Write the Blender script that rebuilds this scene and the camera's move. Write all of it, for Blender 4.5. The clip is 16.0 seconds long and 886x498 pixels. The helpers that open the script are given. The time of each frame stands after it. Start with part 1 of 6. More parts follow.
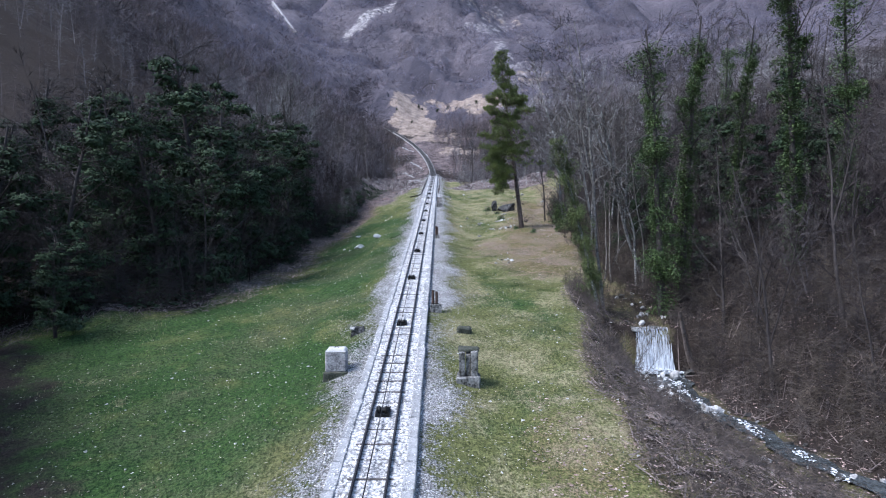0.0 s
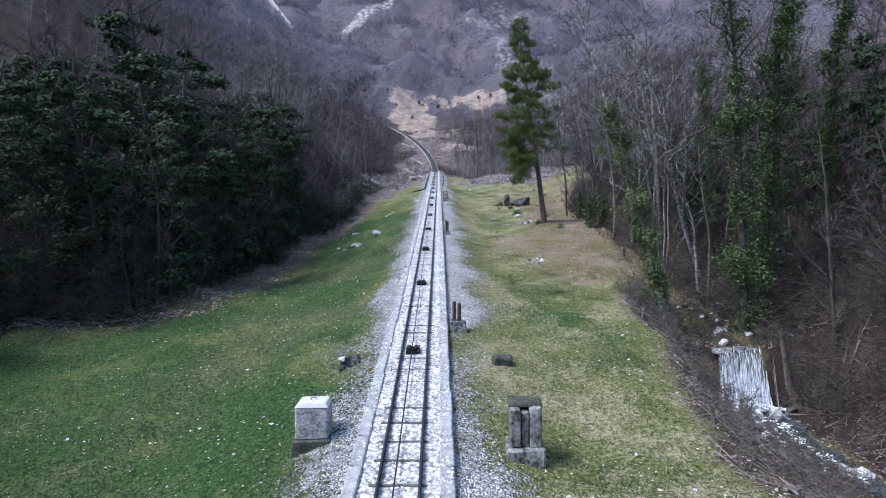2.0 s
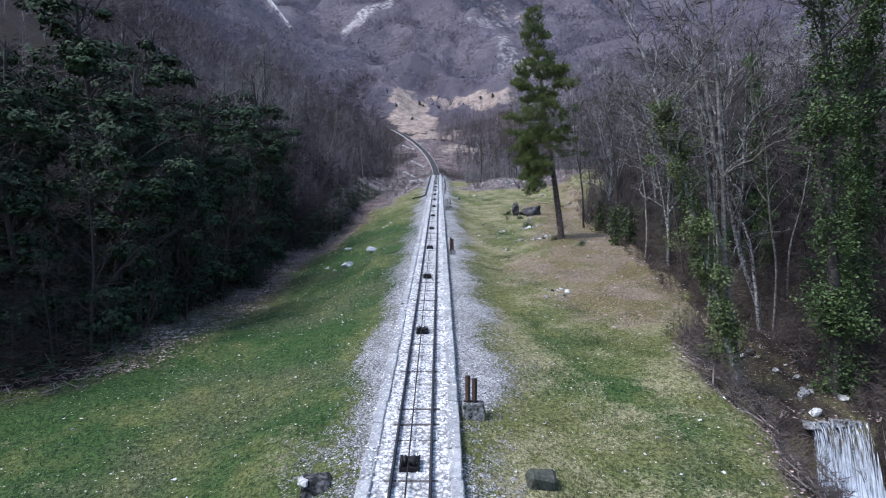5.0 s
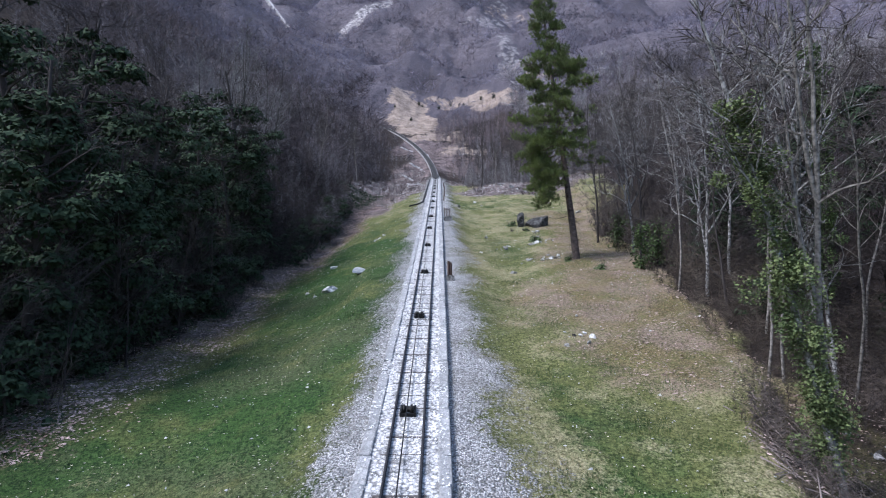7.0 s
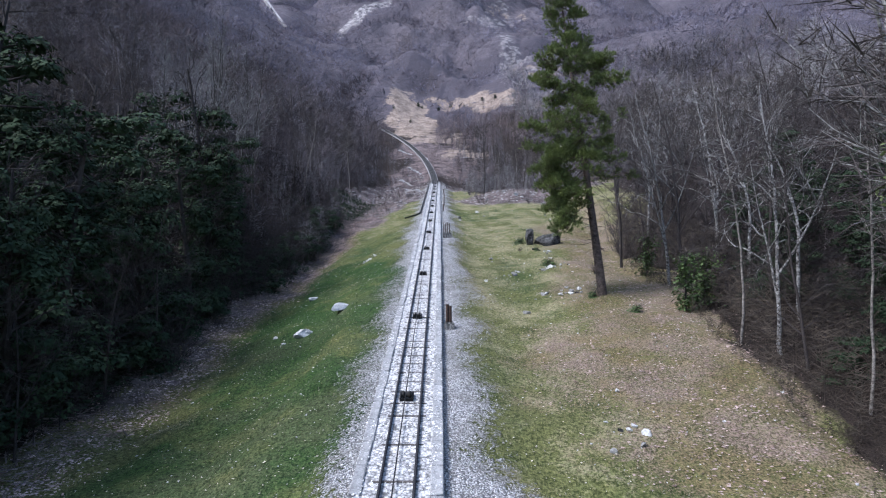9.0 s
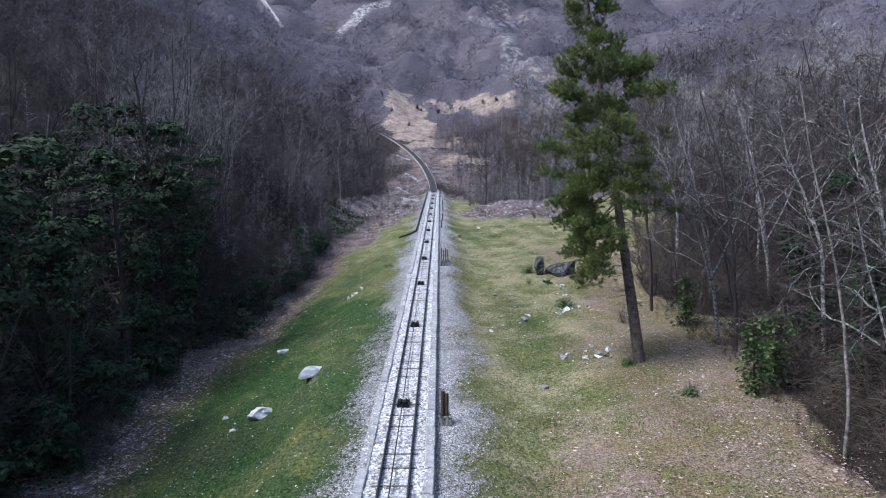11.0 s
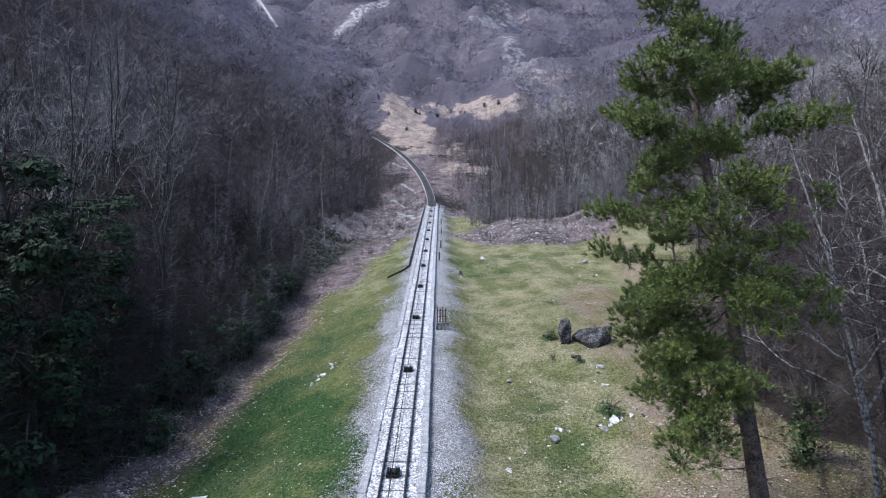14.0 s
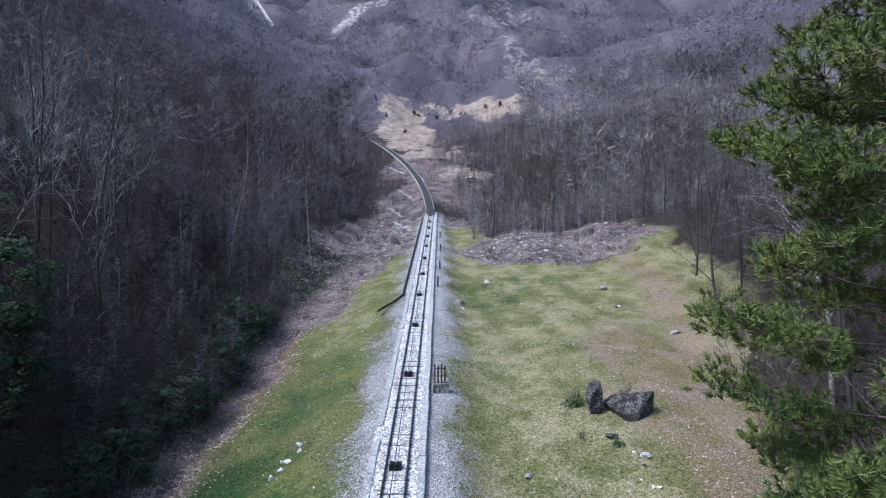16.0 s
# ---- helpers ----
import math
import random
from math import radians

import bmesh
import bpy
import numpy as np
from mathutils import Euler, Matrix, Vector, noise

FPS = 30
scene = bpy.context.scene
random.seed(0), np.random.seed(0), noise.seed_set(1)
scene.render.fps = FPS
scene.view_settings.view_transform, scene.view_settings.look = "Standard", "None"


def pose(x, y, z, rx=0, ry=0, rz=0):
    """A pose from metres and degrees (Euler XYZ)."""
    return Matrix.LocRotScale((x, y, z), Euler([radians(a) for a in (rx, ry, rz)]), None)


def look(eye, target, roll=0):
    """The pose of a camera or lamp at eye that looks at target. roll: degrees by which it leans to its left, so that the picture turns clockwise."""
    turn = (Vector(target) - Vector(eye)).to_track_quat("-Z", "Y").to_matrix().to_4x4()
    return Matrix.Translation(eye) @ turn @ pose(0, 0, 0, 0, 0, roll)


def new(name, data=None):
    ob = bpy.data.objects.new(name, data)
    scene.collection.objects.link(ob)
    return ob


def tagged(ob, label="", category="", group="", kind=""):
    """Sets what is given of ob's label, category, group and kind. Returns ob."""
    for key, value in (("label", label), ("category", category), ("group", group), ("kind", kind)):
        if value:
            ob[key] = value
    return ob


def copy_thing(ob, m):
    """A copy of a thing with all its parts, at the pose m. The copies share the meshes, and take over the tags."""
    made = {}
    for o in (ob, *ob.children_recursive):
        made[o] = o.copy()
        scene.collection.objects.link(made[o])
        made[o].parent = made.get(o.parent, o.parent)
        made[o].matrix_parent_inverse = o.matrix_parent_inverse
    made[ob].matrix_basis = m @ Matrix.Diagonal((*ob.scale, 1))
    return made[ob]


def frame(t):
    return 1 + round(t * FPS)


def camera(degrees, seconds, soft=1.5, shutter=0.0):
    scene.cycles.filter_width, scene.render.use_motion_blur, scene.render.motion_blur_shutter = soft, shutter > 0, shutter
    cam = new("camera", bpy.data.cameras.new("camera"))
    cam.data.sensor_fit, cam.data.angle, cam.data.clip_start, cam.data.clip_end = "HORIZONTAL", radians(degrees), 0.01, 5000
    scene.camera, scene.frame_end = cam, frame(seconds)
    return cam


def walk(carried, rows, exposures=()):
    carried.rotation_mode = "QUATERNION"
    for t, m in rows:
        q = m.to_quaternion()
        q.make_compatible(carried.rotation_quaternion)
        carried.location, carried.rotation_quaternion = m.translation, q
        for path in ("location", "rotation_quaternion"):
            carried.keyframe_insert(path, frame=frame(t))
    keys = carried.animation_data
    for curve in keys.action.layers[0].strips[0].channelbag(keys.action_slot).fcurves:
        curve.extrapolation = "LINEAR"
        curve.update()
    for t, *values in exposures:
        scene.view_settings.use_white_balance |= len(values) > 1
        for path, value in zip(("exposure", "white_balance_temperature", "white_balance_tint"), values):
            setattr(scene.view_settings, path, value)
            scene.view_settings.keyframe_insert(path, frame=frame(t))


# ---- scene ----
cam = camera(75.1, 16.0, 1.15)
METRES, EYE, TILT, LEAN, TURN = 64.0, 10.0, 0.0, 0.0, 0.0
ROWS = [
    (0.0, 0.0, 0.0, 0.0, 0.0, 0.0, -0.0),
    (0.5, -0.004, 0.0372, -0.0023, -0.11, 0.02, 0.05),
    (1.0, -0.0087, 0.0764, -0.0037, -0.11, 0.02, 0.04),
    (1.5, -0.0133, 0.1132, -0.0035, -0.11, 0.03, 0.04),
    (2.0, -0.0183, 0.1523, -0.0033, -0.1, 0.06, 0.06),
    (2.5, -0.0233, 0.1859, -0.0022, -0.08, 0.06, 0.05),
    (3.0, -0.0258, 0.215, 0.0035, -0.07, 0.07, 0.05),
    (3.5, -0.0254, 0.2268, 0.0082, -0.07, 0.11, 0.06),
    (4.0, -0.0247, 0.2338, 0.0134, -0.05, 0.12, 0.08),
    (6.5, -0.0189, 0.3466, 0.0425, -0.03, 0.19, 0.1),
    (7.0, -0.0185, 0.3746, 0.0508, -0.02, 0.2, 0.1),
    (7.5, -0.0183, 0.3998, 0.059, -0.02, 0.21, 0.11),
    (8.0, -0.0176, 0.4292, 0.0674, 0.01, 0.23, 0.13),
    (8.5, -0.0166, 0.4632, 0.075, 0.03, 0.24, 0.17),
    (9.0, -0.0153, 0.5009, 0.0857, 0.05, 0.27, 0.17),
    (11.5, -0.0105, 0.6572, 0.1429, 0.04, 0.34, 0.07),
    (12.0, -0.0095, 0.6912, 0.1551, 0.04, 0.34, 0.09),
    (12.5, -0.009, 0.7221, 0.1661, 0.05, 0.36, 0.09),
    (13.0, -0.0084, 0.7573, 0.1785, 0.07, 0.38, 0.13),
    (13.5, -0.0077, 0.7882, 0.189, 0.08, 0.41, 0.15),
    (14.0, -0.0067, 0.8246, 0.2008, 0.09, 0.42, 0.16),
    (14.5, -0.0059, 0.8566, 0.2113, 0.08, 0.42, 0.15),
    (15.0, -0.0054, 0.8906, 0.2224, 0.07, 0.43, 0.16),
    (15.5, -0.0053, 0.9232, 0.2326, 0.07, 0.44, 0.16),
    (16.0, -0.0059, 0.9586, 0.2428, 0.06, 0.43, 0.14),
]
walk(cam, [(t, pose(0, 0, EYE, TILT, LEAN, TURN) @ pose(METRES * x, METRES * y, METRES * z, 90 + pitch, roll, yaw)) for t, x, y, z, yaw, pitch, roll in ROWS],
     [(0.0, 0.91, 5580, 13), (2.0, 0.88, 5580, 13), (4.0, 0.80, 5600, 13), (8.0, 0.81, 5700, 13), (11.5, 0.78, 5700, 13), (14.0, 0.84, 5670, 13), (15.5, 0.84, 5570, 13), (16.0, 0.84, 5560, 13)])

# ---- light ----
world = bpy.data.worlds.new("world")
scene.world = world
world.use_nodes = True
wn = world.node_tree
sky = wn.nodes.new("ShaderNodeTexSky")
sky.sky_type = 'NISHITA'
sky.sun_disc = False
sky.sun_elevation, sky.sun_rotation = radians(55), radians(-106)
sky.air_density, sky.dust_density = 1.3, 2.0
wn.links.new(sky.outputs[0], wn.nodes["Background"].inputs[0])
wn.nodes["Background"].inputs[1].default_value = 0.135
sun = new("sun", bpy.data.lights.new("sun", 'SUN'))
sun.data.energy, sun.data.angle, sun.data.color = 2.8, radians(20), (1.0, 0.96, 0.91)
sun.matrix_basis = look((-62, 20, 100), (0, 40, 8))


# ---- materials ----
def mat(name, base, var=None, scale=3.0, rough=0.85, metal=0.0, bump=0.3, fine=40.0, per=0.0, spec=0.3, bias=0.0):
    """A procedural material: two colours mixed by coarse and fine noise, with relief; per: change from piece to piece."""
    m = bpy.data.materials.new(name)
    m.use_nodes = True
    nt = m.node_tree
    b = nt.nodes["Principled BSDF"]
    var = var or tuple(c * 0.6 for c in base)
    co = nt.nodes.new("ShaderNodeTexCoord")
    n1 = nt.nodes.new("ShaderNodeTexNoise")
    n1.inputs["Scale"].default_value, n1.inputs["Detail"].default_value = scale, 5
    n2 = nt.nodes.new("ShaderNodeTexNoise")
    n2.inputs["Scale"].default_value, n2.inputs["Detail"].default_value = fine, 3
    for n in (n1, n2):
        nt.links.new(co.outputs["Object"], n.inputs["Vector"])
    add = nt.nodes.new("ShaderNodeMath")
    add.operation = 'MULTIPLY_ADD'
    add.inputs[1].default_value = 0.5
    nt.links.new(n2.outputs["Fac"], add.inputs[0])
    half = nt.nodes.new("ShaderNodeMath")
    half.operation = 'MULTIPLY'
    half.inputs[1].default_value = 0.5
    nt.links.new(n1.outputs["Fac"], half.inputs[0])
    nt.links.new(half.outputs[0], add.inputs[2])
    ramp = nt.nodes.new("ShaderNodeMapRange")
    ramp.inputs["From Min"].default_value, ramp.inputs["From Max"].default_value = 0.36 + bias, 0.64 + bias
    nt.links.new(add.outputs[0], ramp.inputs["Value"])
    mix = nt.nodes.new("ShaderNodeMix")
    mix.data_type = 'RGBA'
    nt.links.new(ramp.outputs[0], mix.inputs[0])
    mix.inputs[6].default_value, mix.inputs[7].default_value = (*var, 1), (*base, 1)
    last = mix.outputs[2]
    if per:
        oi = nt.nodes.new("ShaderNodeObjectInfo")
        geo = nt.nodes.new("ShaderNodeNewGeometry")
        s = nt.nodes.new("ShaderNodeMath")
        s.operation = 'ADD'
        nt.links.new(oi.outputs["Random"], s.inputs[0])
        nt.links.new(geo.outputs["Random Per Island"], s.inputs[1])
        r = nt.nodes.new("ShaderNodeMapRange")
        r.inputs["From Max"].default_value = 2.0
        r.inputs["To Min"].default_value, r.inputs["To Max"].default_value = 1 - per, 1 + per
        nt.links.new(s.outputs[0], r.inputs["Value"])
        hsv = nt.nodes.new("ShaderNodeHueSaturation")
        nt.links.new(last, hsv.inputs["Color"])
        nt.links.new(r.outputs[0], hsv.inputs["Value"])
        last = hsv.outputs[0]
    nt.links.new(last, b.inputs["Base Color"])
    b.inputs["Roughness"].default_value, b.inputs["Metallic"].default_value = rough, metal
    b.inputs["Specular IOR Level"].default_value = spec
    if bump:
        bp = nt.nodes.new("ShaderNodeBump")
        bp.inputs["Strength"].default_value, bp.inputs["Distance"].default_value = bump, 0.03
        nt.links.new(add.outputs[0], bp.inputs["Height"])
        nt.links.new(bp.outputs[0], b.inputs["Normal"])
    return m


def rubble(name, scale, pale, even=0.35):
    """Crushed stone: cells of differing tone with dark gaps."""
    m = mat(name, (pale, pale * 0.985, pale * 0.98), (pale * even, pale * even, pale * even), 1.6, 0.95, fine=24, bump=0.5)
    nt = m.node_tree
    b = nt.nodes["Principled BSDF"]
    mix = b.inputs["Base Color"].links[0].from_socket
    co = nt.nodes.new("ShaderNodeTexCoord")
    v = nt.nodes.new("ShaderNodeTexVoronoi")
    v.inputs["Scale"].default_value = scale
    nt.links.new(co.outputs["Object"], v.inputs["Vector"])
    r = nt.nodes.new("ShaderNodeMapRange")
    r.inputs["From Min"].default_value, r.inputs["From Max"].default_value = 0.25, 0.75
    r.inputs["To Min"].default_value, r.inputs["To Max"].default_value = 1.0, 0.30
    nt.links.new(v.outputs["Distance"], r.inputs["Value"])
    tone = nt.nodes.new("ShaderNodeSeparateColor")
    nt.links.new(v.outputs["Color"], tone.inputs[0])
    t = nt.nodes.new("ShaderNodeMapRange")
    t.inputs["To Min"].default_value, t.inputs["To Max"].default_value = 0.55, 1.30
    nt.links.new(tone.outputs[0], t.inputs["Value"])
    k = nt.nodes.new("ShaderNodeMath")
    k.operation = 'MULTIPLY'
    nt.links.new(r.outputs[0], k.inputs[0])
    nt.links.new(t.outputs[0], k.inputs[1])
    hsv = nt.nodes.new("ShaderNodeHueSaturation")
    nt.links.new(mix, hsv.inputs["Color"])
    nt.links.new(k.outputs[0], hsv.inputs["Value"])
    nt.links.new(hsv.outputs[0], b.inputs["Base Color"])
    return m


CONCRETE = mat("pale_concrete", (0.58, 0.57, 0.56), (0.36, 0.35, 0.345), 1.5, 0.9, fine=30)
OLD_CONCRETE = mat("weathered_concrete", (0.36, 0.35, 0.34), (0.020, 0.021, 0.019), 3.2, 0.95, fine=13, bump=0.6, bias=0.035)
STONE = mat("pale_limestone", (0.64, 0.63, 0.62), (0.24, 0.24, 0.235), 1.8, 0.9, fine=12, bump=0.6, per=0.35)
GRAVEL = mat("gravel_chips", (0.78, 0.77, 0.76), (0.25, 0.245, 0.245), 0.9, 0.9, fine=6, bump=0.3, per=0.6)
BROOK_STONE = mat("brook_stone", (0.42, 0.41, 0.40), (0.14, 0.135, 0.13), 3.0, 0.7, fine=10, bump=0.5, per=0.45)
DARK_ROCK = mat("dark_rock", (0.20, 0.195, 0.195), (0.012, 0.012, 0.011), 2.2, 0.9, fine=9, bump=0.9, bias=0.10)
STEEL = mat("rail_steel", (0.060, 0.055, 0.055), (0.028, 0.025, 0.024), 3, 0.5, 0.5, 0.1)
BLACK_IRON = mat("greased_iron", (0.025, 0.024, 0.023), (0.012, 0.012, 0.012), 6, 0.55, 0.4)
SLEEPER = mat("old_sleeper", (0.12, 0.105, 0.10), (0.04, 0.036, 0.034), 4, 0.8, per=0.3)
DARK_BARK = mat("dark_wet_bark", (0.050, 0.047, 0.042), (0.022, 0.019, 0.018), 1.5, 0.95, fine=20)
BARK = mat("grey_bark", (0.068, 0.058, 0.056), (0.026, 0.022, 0.021), 1.5, 0.95, fine=25, per=0.35)
PALE_BARK = mat("birch_bark", (0.30, 0.275, 0.25), (0.05, 0.045, 0.04), 3.0, 0.9, fine=9)
LICHEN_BARK = mat("lichen_bark", (0.42, 0.41, 0.395), (0.030, 0.026, 0.024), 6.0, 0.95, fine=7, per=0.2, bias=0.025)
DEAD_WOOD = mat("dead_wood", (0.20, 0.165, 0.145), (0.065, 0.050, 0.043), 3.0, 0.95, fine=12, bump=0.7)
PINE_BARK = mat("pine_bark", (0.165, 0.128, 0.110), (0.024, 0.019, 0.017), 3.5, 0.95, fine=15, bump=0.8)
PILLAR = mat("stained_pillar_stone", (0.52, 0.50, 0.50), (0.09, 0.088, 0.09), 1.9, 0.9, fine=14, bump=0.5)
MOSSY = mat("mossy_stone", (0.22, 0.21, 0.18), (0.045, 0.055, 0.03), 2.2, 0.95, fine=14, bump=0.6)
WET_MOSS = mat("black_moss_stone", (0.085, 0.085, 0.07), (0.02, 0.026, 0.016), 3.0, 0.95, fine=12, bump=0.7)
GREY_ROCK = mat("grey_lichen_rock", (0.36, 0.35, 0.34), (0.11, 0.11, 0.10), 2.2, 0.9, fine=12, bump=0.7)
WET_ROCK = mat("wet_dark_rock", (0.07, 0.065, 0.06), (0.022, 0.022, 0.02), 1.5, 0.4, fine=8, bump=0.8)
RUST = mat("rusty_iron", (0.10, 0.06, 0.045), (0.035, 0.028, 0.026), 5, 0.75, 0.2)
BALLAST = rubble("ballast_bed", 9, 0.84, 0.40)
DARK_BALLAST = rubble("dark_ballast", 9, 0.11)
STAINED = mat("stained_concrete", (0.33, 0.325, 0.315), (0.022, 0.022, 0.018), 2.6, 0.95, fine=9, bump=0.9, bias=0.03)
COPING = mat("coping_concrete", (0.36, 0.36, 0.36), (0.17, 0.17, 0.17), 3.0, 0.9, fine=15, bump=0.5, per=0.25)
# purplish bare twigs, pushed towards blue so the colour holds distance haze
HAZED_MIXED = [mat("far_woods_" + n, c, tuple(v * 0.6 for v in c), 0.05, 0.98, bump=0, fine=0.4, per=0.18, spec=0.0) for n, c in (("grey", (0.225, 0.208, 0.258)), ("brown", (0.225, 0.188, 0.215)), ("dark", (0.110, 0.108, 0.134)), ("lavender", (0.245, 0.228, 0.292)))]
GREEN_BLADE = mat("green_blades", (0.140, 0.162, 0.052), (0.07, 0.088, 0.026), 0.3, 0.7, bump=0, per=0.45)
LUSH_BLADE = mat("lush_blades", (0.052, 0.098, 0.026), (0.020, 0.040, 0.011), 0.3, 0.7, bump=0, per=0.45)
DRY_BLADE = mat("dry_blades", (0.37, 0.335, 0.195), (0.19, 0.165, 0.09), 0.3, 0.8, bump=0, per=0.4)
LEAF = mat("dead_leaves", (0.58, 0.45, 0.41), (0.13, 0.080, 0.060), 0.5, 0.85, bump=0, fine=3.0, per=0.65)
FLECK = mat("bleached_leaves", (0.66, 0.62, 0.54), (0.36, 0.31, 0.23), 0.5, 0.85, bump=0, per=0.4)
FOAM = mat("white_water", (0.80, 0.82, 0.85), (0.55, 0.58, 0.62), 3, 0.35, bump=0.2)
WATER = mat("brook_water", (0.085, 0.095, 0.10), (0.012, 0.015, 0.015), 1.3, 0.12, fine=6, bump=0.6, spec=0.5)
PALE_TWIG = mat("pale_twigs", (0.24, 0.222, 0.225), (0.10, 0.09, 0.092), 1, 0.95, bump=0, per=0.3)
TWIG = mat("twigs", (0.090, 0.076, 0.072), (0.036, 0.030, 0.028), 1, 0.95, bump=0, per=0.35)
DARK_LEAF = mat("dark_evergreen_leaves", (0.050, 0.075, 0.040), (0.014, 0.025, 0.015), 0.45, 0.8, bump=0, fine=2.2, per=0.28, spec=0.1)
# brown twigs coloured darker to include the shade under the trees
SHADED_THICKET = mat("thicket_twigs", (0.046, 0.038, 0.038), (0.017, 0.014, 0.014), 0.3, 0.95, bump=0, per=0.5)
BROWN_BRUSH = mat("brown_brush", (0.115, 0.094, 0.076), (0.036, 0.029, 0.023), 0.4, 0.95, bump=0, per=0.5)
IVY = mat("ivy_leaves", (0.115, 0.165, 0.058), (0.030, 0.055, 0.020), 0.9, 0.6, bump=0, per=0.5, spec=0.2)
BRIGHT_IVY = mat("bright_ivy_leaves", (0.185, 0.225, 0.085), (0.045, 0.070, 0.028), 0.9, 0.6, bump=0, per=0.5, spec=0.2)
NEEDLE = mat("pine_needles", (0.150, 0.182, 0.047), (0.032, 0.053, 0.018), 0.9, 0.6, bump=0, per=0.5)


# ---- terrain ----
def smooth(a, b, v):
    t = np.clip((v - a) / (b - a), 0, 1)
    return t * t * (3 - 2 * t)


def track_x(y):
    y = np.asarray(y, float)
    return -2.18 - 0.0055 * (np.minimum(y, 190) - 20) - 0.006 * np.maximum(y - 185, 0) ** 1.8


def track_z(y):
    y = np.asarray(y, float)
    return 0.1 + 0.18 * y + 0.19 * np.maximum(y - 190, 0)


_rng = np.random.RandomState(4)
_waves = [(2 * math.pi / L, _rng.uniform(0, 6.28), _rng.uniform(0, 6.28), _rng.uniform(0, 6.28), A)
          for L, A in ((1.3, .025), (1.9, .03), (3.1, .05), (4.7, .07), (7.9, .10), (13, .12))]


def bumps(x, y):
    out = 0
    for k, a, p, q, amp in _waves:
        out = out + amp * (np.sin(k * (x * math.cos(a) + y * math.sin(a)) + p) * np.cos(k * 0.8 * (y * math.cos(a) - x * math.sin(a)) + q))
    return out


def ridges(x, y):
    out = 0
    for i, (L, A) in enumerate(((420, 34), (230, 22), (120, 13), (61, 7), (33, 3.5))):
        a = 0.4 + 1.1 * i
        out = out + A * np.sin(2 * math.pi / L * (x * math.cos(a) + y * 0.35 * math.sin(a)) + 1.7 * i + 0.8 * np.sin(y / L * 2.1 + i))
    return out


def gullies(x, y):
    """Small ribs and gullies of the mountain side."""
    out = 0
    for i, (L, A) in enumerate(((95, 7.0), (52, 4.2), (29, 2.3), (17, 1.1))):
        a = 0.25 + 0.9 * i
        w = 0.7 * np.sin(y / L * 2.6 + 1.3 * i) + 0.5 * np.sin(x / L * 3.1 + i)
        out = out + A * (0.6 - np.abs(np.sin(math.pi / L * (x * math.cos(a) + 0.45 * y * math.sin(a)) + w)))
    return out


def mounds(x, y):
    """Rounded shoulders of the mountain with narrow hollows between them."""
    out = 0
    for i, (L, A) in enumerate(((130, 15.0), (74, 8.5), (41, 4.5))):
        a = 0.9 + 1.3 * i
        u = x * math.cos(a) + 0.8 * y * math.sin(a) + 0.22 * L * np.sin(y / L * 2.3 + i)
        v = -x * math.sin(a) + 0.8 * y * math.cos(a) + 0.22 * L * np.sin(x / L * 2.7 + 2 * i)
        out = out + A * (np.sqrt(np.abs(np.sin(math.pi * u / L) * np.sin(math.pi * v / L * 0.8)) + 0.02) - 0.55)
    return out


def stream_x(y):
    y = np.asarray(y, float)
    return np.where(y > 38, 14.9 + 0.05 * (y - 41), 14.75 + 0.016 * (38 - y) ** 2) + 0.25 * np.sin(y * 0.9)


def stream_z(y):
    """The brook's bed: a step of three metres at the waterfall."""
    y = np.asarray(y, float)
    return np.where(y > 40.6, 4.45 + 0.24 * (y - 40.6), 1.45 - 0.085 * (40.6 - y))


def lip_east(y):
    """Where the level ground beside the track breaks off towards the brook."""
    return 6.6 + 0.2 * np.sin(y * 0.9) * (1 - smooth(40, 46, y)) + 2.1 * smooth(28, 37, y) + 6.4 * smooth(42, 54, y)


